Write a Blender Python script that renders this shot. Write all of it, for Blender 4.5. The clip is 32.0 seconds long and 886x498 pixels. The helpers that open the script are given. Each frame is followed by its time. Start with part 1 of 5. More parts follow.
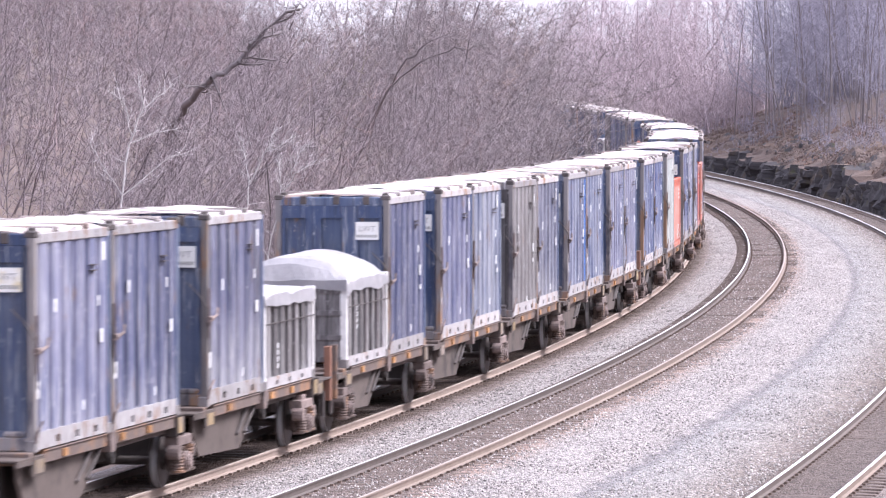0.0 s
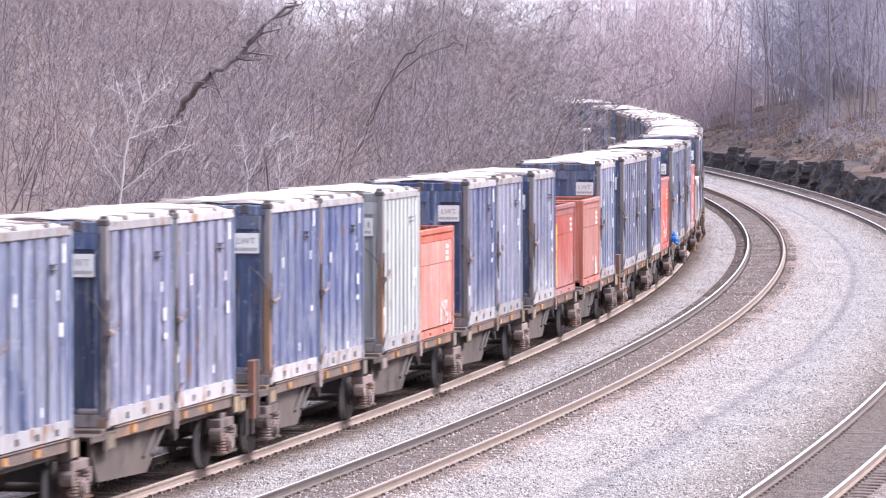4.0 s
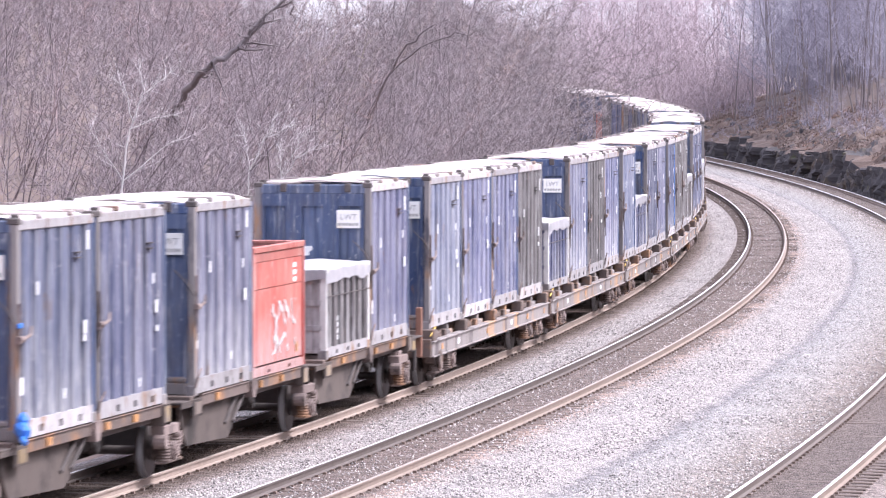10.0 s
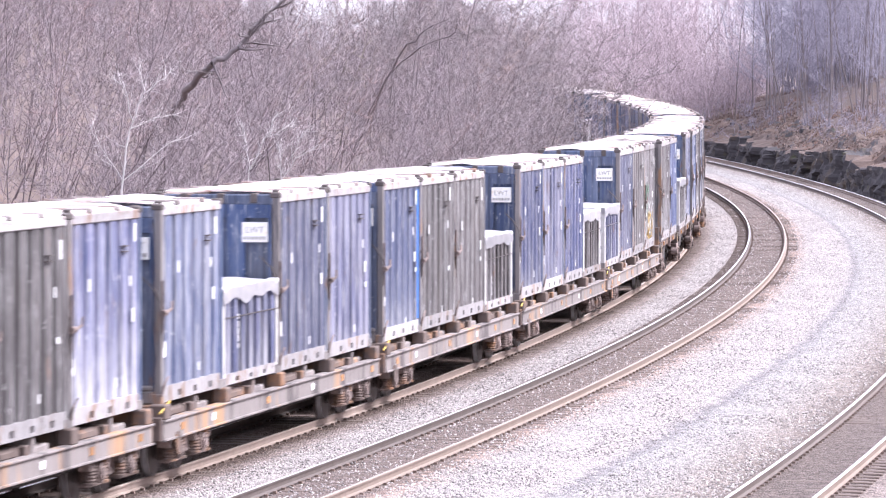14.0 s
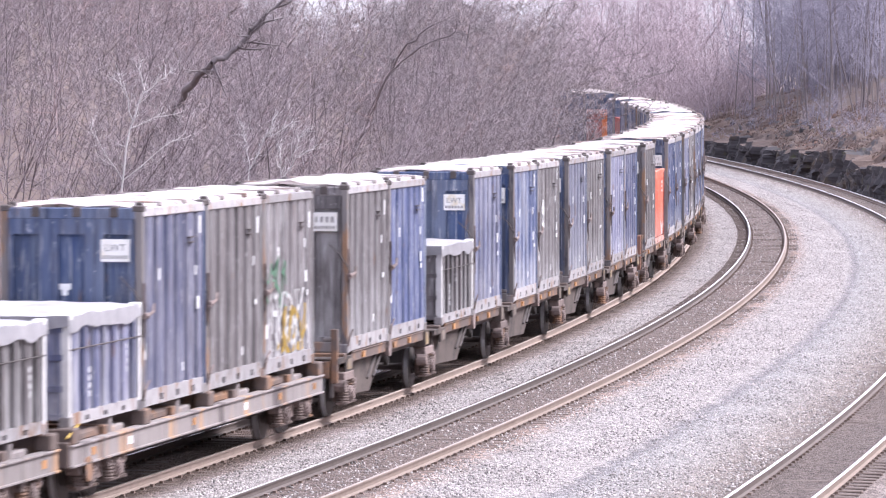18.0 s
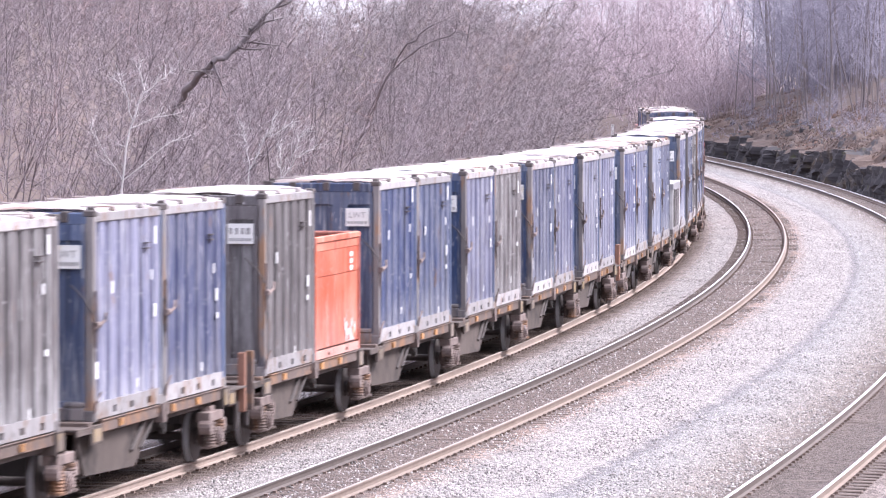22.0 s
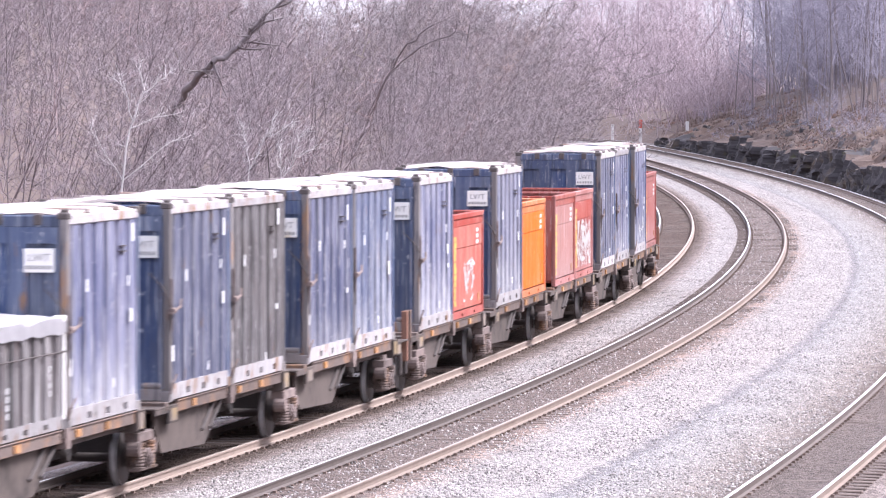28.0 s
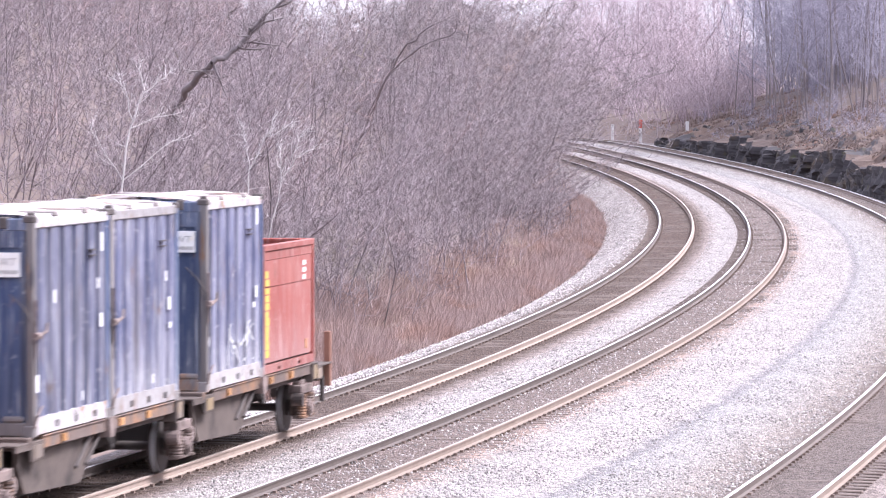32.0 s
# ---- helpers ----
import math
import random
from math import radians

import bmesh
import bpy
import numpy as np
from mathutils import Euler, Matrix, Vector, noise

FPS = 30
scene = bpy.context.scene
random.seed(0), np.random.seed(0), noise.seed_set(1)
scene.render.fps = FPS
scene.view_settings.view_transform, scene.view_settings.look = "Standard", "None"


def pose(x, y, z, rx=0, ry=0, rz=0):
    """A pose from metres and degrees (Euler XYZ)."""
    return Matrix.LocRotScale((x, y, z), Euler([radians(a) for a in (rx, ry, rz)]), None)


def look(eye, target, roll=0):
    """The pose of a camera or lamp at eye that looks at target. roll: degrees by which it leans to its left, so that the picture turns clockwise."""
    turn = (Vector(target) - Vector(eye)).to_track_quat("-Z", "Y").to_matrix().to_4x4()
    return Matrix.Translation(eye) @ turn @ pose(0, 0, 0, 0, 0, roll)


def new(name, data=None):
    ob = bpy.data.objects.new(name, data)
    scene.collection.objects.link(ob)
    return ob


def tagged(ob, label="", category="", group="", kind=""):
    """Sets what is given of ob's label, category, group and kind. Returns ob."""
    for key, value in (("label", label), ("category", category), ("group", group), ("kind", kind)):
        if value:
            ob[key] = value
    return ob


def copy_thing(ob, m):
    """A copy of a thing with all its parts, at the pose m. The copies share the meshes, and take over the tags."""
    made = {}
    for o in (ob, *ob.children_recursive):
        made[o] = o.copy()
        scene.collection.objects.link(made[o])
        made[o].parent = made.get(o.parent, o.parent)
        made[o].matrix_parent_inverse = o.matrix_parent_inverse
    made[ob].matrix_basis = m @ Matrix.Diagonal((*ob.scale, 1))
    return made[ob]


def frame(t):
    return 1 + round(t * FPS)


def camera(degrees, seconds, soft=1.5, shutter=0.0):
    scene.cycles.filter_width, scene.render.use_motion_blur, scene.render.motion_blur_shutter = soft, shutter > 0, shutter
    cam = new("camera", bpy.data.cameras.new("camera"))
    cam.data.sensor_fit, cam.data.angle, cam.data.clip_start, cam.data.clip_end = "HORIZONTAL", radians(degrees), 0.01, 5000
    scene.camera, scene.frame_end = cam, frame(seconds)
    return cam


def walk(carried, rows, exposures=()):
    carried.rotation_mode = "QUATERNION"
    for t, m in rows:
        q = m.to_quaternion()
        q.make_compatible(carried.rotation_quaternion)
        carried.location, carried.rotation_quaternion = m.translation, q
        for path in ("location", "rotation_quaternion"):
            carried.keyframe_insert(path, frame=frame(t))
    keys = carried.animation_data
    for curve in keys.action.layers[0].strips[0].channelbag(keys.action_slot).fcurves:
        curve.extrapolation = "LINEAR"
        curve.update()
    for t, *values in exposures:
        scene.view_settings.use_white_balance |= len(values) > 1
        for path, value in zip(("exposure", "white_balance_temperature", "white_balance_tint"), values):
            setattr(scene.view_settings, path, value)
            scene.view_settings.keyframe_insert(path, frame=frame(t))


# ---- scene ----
LENS = 8200.2                      # focal length over a picture 1568 wide
cam = camera(2 * math.degrees(math.atan(784 / LENS)), 32.0, soft=1.2, shutter=0.5)
EYE = (0.0, 0.0, 7.525)
TILT = 0.0402                      # looking slightly down


def aim(dx=0.0, dy=0.0):
    """Camera pose with the picture shifted by a hand's tremble of (dx, dy)."""
    return pose(*EYE, 90 - math.degrees(TILT - dy / LENS), 0, math.degrees(dx / LENS))


SHAKE = [(0, -1, 27), (0.5, -4, 30), (1, 0.5, 27), (1.5, -2.5, 30), (2, 6.5, 36), (2.5, 4, 55), (3, -1.5, 28),
         (3.5, -2.5, 23), (4.5, -2.5, 12), (5.5, -2.5, 4), (6, 0, 3), (7, 0, 2.5), (8.5, 0, 2), (10, 0, 1),
         (11, 0, 0.5), (13, 0, 1), (16, 0, 0), (32, 0, 0)]
# the clip's camera opens and closes its iris a little on the way
GAIN = [(0, 1.68), (1, 1.63), (3, 1.73), (6, 1.63), (8, 1.89), (10, 1.79), (12, 1.89), (13, 1.98), (14, 1.98), (17, 1.63), (18, 1.68), (19, 1.68), (20, 1.95),
        (21, 1.98), (22, 1.83), (23, 1.83), (24, 1.77), (25, 1.79), (28, 1.83), (28.5, 1.64), (29, 1.43), (30, 1.21), (31, 1.68), (32, 1.93)]
walk(cam, [(t, aim(dx, dy)) for t, dx, dy in SHAKE], exposures=[(t, e, 6000, 16) for t, e in GAIN])

# ---- daylight: bright overcast ----
world = bpy.data.worlds.new("overcast_sky")
scene.world = world
world.use_nodes = True
wn = world.node_tree.nodes
sky = wn.new("ShaderNodeTexSky")
sky.sky_type, sky.sun_disc = 'NISHITA', False
sky.sun_elevation, sky.sun_rotation = radians(50), radians(83)
sky.dust_density, sky.air_density, sky.ozone_density = 4.0, 1.0, 1.0
cloud = wn.new("ShaderNodeMix")      # a high, thin layer of cloud over the whole sky
cloud.data_type = 'RGBA'
cloud.inputs["Factor"].default_value = 0.7
cloud.inputs["B"].default_value = (6.2, 6.0, 6.5, 1)
world.node_tree.links.new(sky.outputs[0], cloud.inputs["A"])
world.node_tree.links.new(cloud.outputs["Result"], wn["Background"].inputs[0])
wn["Background"].inputs[1].default_value = 0.1
sun = new("sun", bpy.data.lights.new("sun", "SUN"))
sun.data.energy, sun.data.angle, sun.data.color = 1.75, radians(20), (1.0, 0.96, 0.93)
sun.matrix_world = look((108, 14, 130), (0, 0, 0))


# ---- materials ----
def material(name, base, second=None, scale=6.0, amount=0.5, rough=0.8, metal=0.0, bump=0.1, bump_scale=40.0,
             stretch=(1, 1, 1), third=None, third_scale=1.2, third_at=(0.55, 0.7), vary=0.12, island=False, spec=0.3, fourth=None):
    m = bpy.data.materials.new(name)
    m.use_nodes = True
    nt = m.node_tree
    n, li = nt.nodes, nt.links
    b = n["Principled BSDF"]
    b.inputs["Roughness"].default_value, b.inputs["Metallic"].default_value = rough, metal
    b.inputs["Specular IOR Level"].default_value = spec
    co = n.new("ShaderNodeTexCoord")
    mp = n.new("ShaderNodeMapping")
    mp.inputs["Scale"].default_value = stretch
    li.new(co.outputs["Object"], mp.inputs[0])
    info = n.new("ShaderNodeNewGeometry" if island else "ShaderNodeObjectInfo")
    rnd = info.outputs["Random Per Island" if island else "Random"]
    shift = n.new("ShaderNodeVectorMath")
    shift.operation = 'ADD'
    far = n.new("ShaderNodeMath")
    far.operation = 'MULTIPLY'
    far.inputs[1].default_value = 0.0 if island else 37.0
    li.new(rnd, far.inputs[0])
    li.new(mp.outputs[0], shift.inputs[0])
    li.new(far.outputs[0], shift.inputs[1])
    second = second or tuple(c * 0.7 for c in base)

    def noise_mix(a, colour, sc, lo, hi, detail=6.0):
        t = n.new("ShaderNodeTexNoise")
        t.inputs["Scale"].default_value, t.inputs["Detail"].default_value = sc, detail
        t.inputs["Roughness"].default_value = 0.65
        li.new(shift.outputs[0], t.inputs["Vector"])
        r = n.new("ShaderNodeMapRange")
        r.inputs["From Min"].default_value, r.inputs["From Max"].default_value = lo, hi
        li.new(t.outputs["Fac"], r.inputs["Value"])
        x = n.new("ShaderNodeMix")
        x.data_type = 'RGBA'
        li.new(r.outputs[0], x.inputs["Factor"])
        li.new(a, x.inputs["A"])
        x.inputs["B"].default_value = (*colour, 1)
        return x.outputs["Result"]

    rgb = n.new("ShaderNodeRGB")
    rgb.outputs[0].default_value = (*base, 1)
    c = noise_mix(rgb.outputs[0], second, scale, 0.5 - amount * 0.4, 0.5 + amount * 0.4)
    if third:
        c = noise_mix(c, third, third_scale, *third_at)
    if fourth:
        c = noise_mix(c, *fourth)
    hsv = n.new("ShaderNodeHueSaturation")
    v = n.new("ShaderNodeMapRange")
    v.inputs["To Min"].default_value, v.inputs["To Max"].default_value = 1 - vary, 1 + vary
    li.new(rnd, v.inputs["Value"])
    li.new(v.outputs[0], hsv.inputs["Value"])
    li.new(c, hsv.inputs["Color"])
    li.new(hsv.outputs[0], b.inputs["Base Color"])
    if bump:
        t = n.new("ShaderNodeTexNoise")
        t.inputs["Scale"].default_value, t.inputs["Detail"].default_value = bump_scale, 5.0
        li.new(shift.outputs[0], t.inputs["Vector"])
        u = n.new("ShaderNodeBump")
        u.inputs["Strength"].default_value, u.inputs["Distance"].default_value = bump, 0.05
        li.new(t.outputs["Fac"], u.inputs["Height"])
        li.new(u.outputs[0], b.inputs["Normal"])
    return m


def paint(name, base, fade, rust=(0.21, 0.135, 0.10), vary=0.2, ribs=False, wash=0.75, grime=0.5):
    """Weathered vehicle paint: faded areas, pale and dark rain streaks, lime wash splashed up from below, scuffs and rust."""
    m = bpy.data.materials.new(name)
    m.use_nodes = True
    n, li = m.node_tree.nodes, m.node_tree.links
    b = n["Principled BSDF"]
    b.inputs["Roughness"].default_value, b.inputs["Specular IOR Level"].default_value = 0.6, 0.3
    chalk = tuple(min(0.6, 0.5 * c + 0.33) for c in fade)
    co = n.new("ShaderNodeTexCoord")
    info = n.new("ShaderNodeObjectInfo")
    sep = n.new("ShaderNodeSeparateXYZ")
    li.new(co.outputs["Object"], sep.inputs[0])

    def calc(op, a, c=0.0, clamp=False):
        k = n.new("ShaderNodeMath")
        k.operation, k.use_clamp = op, clamp
        for sock, val in zip(k.inputs, (a, c)):
            if isinstance(val, (int, float)):
                sock.default_value = val
            else:
                li.new(val, sock)
        return k.outputs[0]

    def ranged(v, lo, hi, to0=0.0, to1=1.0):
        r = n.new("ShaderNodeMapRange")
        for key, val in zip(("From Min", "From Max", "To Min", "To Max"), (lo, hi, to0, to1)):
            r.inputs[key].default_value = val
        li.new(v, r.inputs["Value"])
        return r.outputs[0]

    def dice(k):
        return calc('FRACT', calc('MULTIPLY', info.outputs["Random"], k))

    shift = calc('MULTIPLY', info.outputs["Random"], 91.0)

    def grain(stretch, scale, detail=5.0, rough=0.62):
        mp = n.new("ShaderNodeMapping")
        mp.inputs["Scale"].default_value = stretch
        li.new(co.outputs["Object"], mp.inputs[0])
        add = n.new("ShaderNodeVectorMath")
        add.operation = 'ADD'
        li.new(mp.outputs[0], add.inputs[0])
        li.new(shift, add.inputs[1])
        t = n.new("ShaderNodeTexNoise")
        t.inputs["Scale"].default_value, t.inputs["Detail"].default_value, t.inputs["Roughness"].default_value = scale, detail, rough
        li.new(add.outputs[0], t.inputs["Vector"])
        return t.outputs["Fac"]

    def over(a, colour, fac):
        x = n.new("ShaderNodeMix")
        x.data_type = 'RGBA'
        li.new(fac, x.inputs["Factor"])
        li.new(a, x.inputs["A"])
        x.inputs["B"].default_value = (*colour, 1)
        return x.outputs["Result"]

    rgb = n.new("ShaderNodeRGB")
    rgb.outputs[0].default_value = (*base, 1)
    fine = grain((9, 9, 0.35), 1.0)
    broad = grain((0.9, 0.9, 0.5), 1.0, 3.0)
    worn = ranged(dice(7.31), 0.0, 1.0, -0.10, 0.10)
    c = over(rgb.outputs[0], fade, ranged(calc('ADD', calc('MULTIPLY', calc('ADD', fine, broad), 0.5), worn), 0.40, 0.66))
    if ribs:
        # rubbed to pale primer along the crowns of the pressed ribs
        u = calc('FRACT', calc('DIVIDE', calc('ADD', sep.outputs["X"], 210.0), 0.7))
        near = calc('MINIMUM', calc('ABSOLUTE', calc('SUBTRACT', u, 0.49)), calc('ABSOLUTE', calc('SUBTRACT', u, 0.94)))
        c = over(c, chalk, calc('MULTIPLY', ranged(near, 0.10, 0.012), ranged(grain((1.5, 1.5, 0.5), 1.3), 0.40, 0.68, 0.0, 0.85)))
    c = over(c, chalk, ranged(grain((7, 7, 0.45), 1.9), 0.565, 0.69, 0.0, 0.85))
    c = over(c, tuple(0.42 * v + 0.012 for v in base), ranged(grain((6, 6, 0.22), 1.4), 0.53, 0.64, 0.0, grime + 0.25))
    c = over(c, (0.13, 0.112, 0.10), ranged(grain((1.3, 1.3, 0.5), 1.0, 6.0, 0.7), 0.53, 0.74, 0.0, grime))
    if wash:
        reach = ranged(dice(3.77), 0.0, 1.0, -1.2, 0.9)
        up = calc('SUBTRACT', calc('ADD', reach, calc('MULTIPLY', fine, 1.3)), sep.outputs["Z"])
        c = over(c, (0.54, 0.53, 0.545), calc('MULTIPLY', ranged(up, -0.2, 1.1, 0.0, wash), ranged(grain((5, 5, 1.1), 1.6), 0.32, 0.62)))
    c = over(c, chalk, ranged(grain((1, 1, 0.6), 11.0, 4.0, 0.7), 0.63, 0.68, 0.0, 0.85))
    c = over(c, rust, ranged(grain((2.2, 2.2, 0.8), 1.1, 7.0, 0.7), 0.615, 0.70))
    hsv = n.new("ShaderNodeHueSaturation")
    li.new(ranged(dice(11.9), 0.0, 1.0, 1 - vary, 1 + vary), hsv.inputs["Value"])
    li.new(ranged(dice(5.3), 0.0, 1.0, 0.82, 1.18), hsv.inputs["Saturation"])
    li.new(c, hsv.inputs["Color"])
    li.new(hsv.outputs[0], b.inputs["Base Color"])
    bump = n.new("ShaderNodeBump")
    bump.inputs["Strength"].default_value, bump.inputs["Distance"].default_value = 0.35, 0.05
    li.new(calc('ADD', grain((1, 1, 0.7), 2.3, 4.0), calc('MULTIPLY', grain((1, 1, 1), 16.0, 3.0), 0.25)), bump.inputs["Height"])
    li.new(bump.outputs[0], b.inputs["Normal"])
    return m


M = {
    "blue": paint("faded_blue_paint", (0.082, 0.094, 0.182), (0.258, 0.255, 0.34), ribs=True),
    "bright_blue": paint("blue_paint", (0.062, 0.082, 0.18), (0.185, 0.20, 0.29), ribs=True),
    "pale_blue": paint("chalked_blue_paint", (0.09, 0.112, 0.205), (0.33, 0.34, 0.41), ribs=True, wash=0.9),
    "blue_end": paint("navy_end_paint", (0.058, 0.084, 0.168), (0.145, 0.172, 0.245), (0.22, 0.14, 0.10), 0.2, False, 0.35, 0.5),
    "grey": paint("dark_grey_paint", (0.102, 0.092, 0.096), (0.205, 0.187, 0.191), vary=0.27, ribs=True, wash=0.55),
    "white": paint("dirty_white_paint", (0.44, 0.455, 0.44), (0.33, 0.34, 0.345), grime=0.35),
    "red": paint("faded_red_paint", (0.46, 0.125, 0.088), (0.60, 0.29, 0.22), (0.28, 0.10, 0.07), wash=0.35, grime=0.22),
    "deep_red": paint("weathered_deep_red_paint", (0.42, 0.085, 0.066), (0.54, 0.225, 0.185), (0.25, 0.08, 0.06), wash=0.6, grime=0.22),
    "maroon": paint("faded_maroon_paint", (0.32, 0.082, 0.068), (0.43, 0.185, 0.16), (0.20, 0.08, 0.06), wash=0.4, grime=0.25),
    "orange": paint("orange_paint", (0.72, 0.175, 0.05), (0.69, 0.25, 0.10), (0.35, 0.10, 0.05), wash=0.2, grime=0.15),
    "inside": material("dark_rusty_interior", (0.09, 0.045, 0.035), (0.04, 0.03, 0.03), 4, 0.8),
    "rail_paint": material("chalky_pale_rail_paint", (0.48, 0.46, 0.47), (0.27, 0.25, 0.255), 2.6, 0.7, 0.75, 0, 0.25, 9, (2, 2, 1), (0.27, 0.165, 0.11), 1.3, (0.55, 0.64), 0.25, fourth=((0.15, 0.13, 0.125), 2.4, 0.58, 0.68)),
    "post": material("rust_patched_post_paint", (0.185, 0.172, 0.178), (0.28, 0.255, 0.245), 2.5, 0.8, 0.8, 0, 0.1, 30, (3, 3, 0.7), (0.30, 0.185, 0.12), 0.75, (0.54, 0.62), 0.25, fourth=((0.10, 0.095, 0.11), 1.2, 0.56, 0.66)),
    "beam": material("dark_grimy_steel", (0.075, 0.066, 0.066), (0.13, 0.11, 0.105), 5, 0.8, 0.75, 0, 0.1, 30),
    "cover": material("dirty_white_roof_sheet", (0.76, 0.72, 0.72), (0.54, 0.49, 0.49), 2.2, 0.7, 0.85, 0, 0.2, 9, (1, 1.6, 1), (0.40, 0.27, 0.22), 1.6, (0.60, 0.70), 0.12, fourth=((0.74, 0.63, 0.58), 0.22, 0.50, 0.64)),
    "roof_steel": material("rust_stained_roof_steel", (0.50, 0.455, 0.44), (0.34, 0.29, 0.275), 2.5, 0.8, 0.8, 0, 0.1, 20, (1, 1, 1), (0.30, 0.20, 0.155), 1.4, (0.52, 0.64), 0.3),
    "tarp": material("grey_white_tarpaulin", (0.60, 0.58, 0.60), (0.40, 0.39, 0.42), 2.4, 0.7, 0.7, 0, 0.15, 6, (1, 1, 1), None, vary=0.12),
    "white_label": material("white_vinyl", (0.90, 0.90, 0.90), (0.80, 0.80, 0.80), 9, 0.5, 0.5, 0, 0.0, vary=0.05),
    # Yellow patches paint a warm glare onto the white plates.
    "plate_white": material("sun_stained_white_plate", (0.88, 0.88, 0.87), (0.78, 0.76, 0.70), 4, 0.6, 0.45, 0, 0.0, 40, (1, 1, 1), (0.72, 0.62, 0.40), 1.6, (0.56, 0.68), 0.06),
    "black_letter": material("worn_black_lettering", (0.20, 0.20, 0.21), (0.50, 0.48, 0.44), 20, 0.6, 0.5, 0, 0.0),
    "yellow": material("yellow_marking", (0.72, 0.50, 0.10), (0.58, 0.40, 0.12), 8, 0.6, 0.6, 0, 0.0),
    "green_spray": material("faded_green_spray", (0.16, 0.36, 0.22), (0.22, 0.36, 0.27), 6, 0.6, 0.6, 0, 0.0),
    "orange_mark": material("orange_reflector", (0.52, 0.26, 0.09), (0.33, 0.18, 0.10), 5, 0.6, 0.4, 0, 0.0, vary=0.3),
    "blue_mark": material("bright_blue_marking", (0.05, 0.22, 0.72), (0.07, 0.20, 0.55), 6, 0.6, 0.5, 0, 0.0),
    "chassis": material("brown_dusty_underframe", (0.118, 0.088, 0.078), (0.185, 0.145, 0.13), 4.0, 0.8, 0.85, 0, 0.12, 30, (1, 1, 1), (0.27, 0.155, 0.095), 1.3, (0.50, 0.62)),
    "sill": material("dusty_grey_solebar", (0.215, 0.19, 0.185), (0.33, 0.295, 0.285), 3.0, 0.8, 0.8, 0, 0.1, 25, (1.6, 1.6, 0.25), (0.46, 0.285, 0.17), 0.55, (0.54, 0.63), fourth=((0.115, 0.098, 0.10), 0.9, 0.53, 0.63)),
    # Near black puts the shade under the wagons into the colour.
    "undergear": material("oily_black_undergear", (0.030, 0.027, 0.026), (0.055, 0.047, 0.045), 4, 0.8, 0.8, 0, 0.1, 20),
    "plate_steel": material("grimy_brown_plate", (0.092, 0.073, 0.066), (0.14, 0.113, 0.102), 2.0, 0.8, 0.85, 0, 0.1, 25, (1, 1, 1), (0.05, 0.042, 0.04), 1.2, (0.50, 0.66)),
    "dull_yellow": material("weathered_yellow_plate", (0.36, 0.26, 0.13), (0.24, 0.185, 0.13), 3.0, 0.7, 0.75, 0, 0.1, 25, (1, 1, 1), (0.22, 0.18, 0.155), 0.8, (0.42, 0.52), 0.25),
    "straw": material("bleached_dead_grass", (0.62, 0.52, 0.40), (0.48, 0.38, 0.30), 2, 0.8, 0.95, 0, 0.0, vary=0.3, island=True),
    "axlebox": material("rust_brown_cast_iron", (0.165, 0.12, 0.108), (0.29, 0.235, 0.22), 4, 0.8, 0.85, 0, 0.3, 25, (1, 1, 1), (0.075, 0.06, 0.057), 2.2, (0.52, 0.66), 0.25),
    "wheel": material("grimy_wheel_steel", (0.095, 0.082, 0.08), (0.15, 0.13, 0.125), 6, 0.7, 0.6, 0.3, 0.05),
    # Near-white, scarcely metallic colour carries the glint of the polished steel.
    "tread": material("worn_bright_steel", (0.84, 0.84, 0.86), (0.72, 0.72, 0.74), 9, 0.6, 0.3, 0.15, 0.0, spec=0.8),
    "rail_top": material("dull_rail_head", (0.36, 0.295, 0.26), (0.45, 0.385, 0.35), 2, 0.7, 0.6, 0.1, 0.0),
    "rust_post": material("rust_red_stanchion", (0.25, 0.125, 0.088), (0.34, 0.19, 0.14), 4, 0.8, 0.85, 0, 0.15, 25),
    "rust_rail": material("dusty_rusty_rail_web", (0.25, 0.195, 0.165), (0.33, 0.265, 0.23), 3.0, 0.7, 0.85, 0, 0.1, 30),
    "sleeper": material("weathered_sleeper", (0.115, 0.087, 0.077), (0.175, 0.138, 0.122), 7, 0.8, 0.9, 0, 0.25, 25, (1, 8, 1)),
    "clip": material("dark_rusty_rail_fastening", (0.17, 0.126, 0.105), (0.24, 0.18, 0.155), 12, 0.8, 0.85, 0, 0.1, island=True),
    "stone": material("pale_limestone_ballast", (0.575, 0.533, 0.515), (0.31, 0.28, 0.27), 9, 0.8, 0.9, 0, 0.2, 60, vary=0.6, island=True),
    "bark": material("grey_brown_bark", (0.195, 0.158, 0.170), (0.265, 0.225, 0.238), 0.5, 0.8, 0.9, 0, 0.0, 40, (1, 1, 1), (0.28, 0.20, 0.195), 0.13, (0.53, 0.68), vary=0.4, island=True, fourth=((0.25, 0.215, 0.175), 0.11, 0.58, 0.70)),
    "pale_bark": material("pale_birch_bark", (0.62, 0.585, 0.58), (0.46, 0.42, 0.42), 2, 0.8, 0.9, 0, 0.0, vary=0.2, island=True),
    "bend_bark": material("brown_grey_bend_bark", (0.19, 0.157, 0.165), (0.26, 0.222, 0.232), 0.5, 0.8, 0.9, 0, 0.0, 40, (1, 1, 1), (0.30, 0.215, 0.18), 0.13, (0.53, 0.68), vary=0.28, island=True),
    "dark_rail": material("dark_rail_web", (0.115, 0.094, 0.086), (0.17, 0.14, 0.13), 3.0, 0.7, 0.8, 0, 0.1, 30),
    "dark_bark": material("dark_bark", (0.165, 0.14, 0.145), (0.26, 0.225, 0.23), 2, 0.8, 0.9, 0, 0.1, 20),
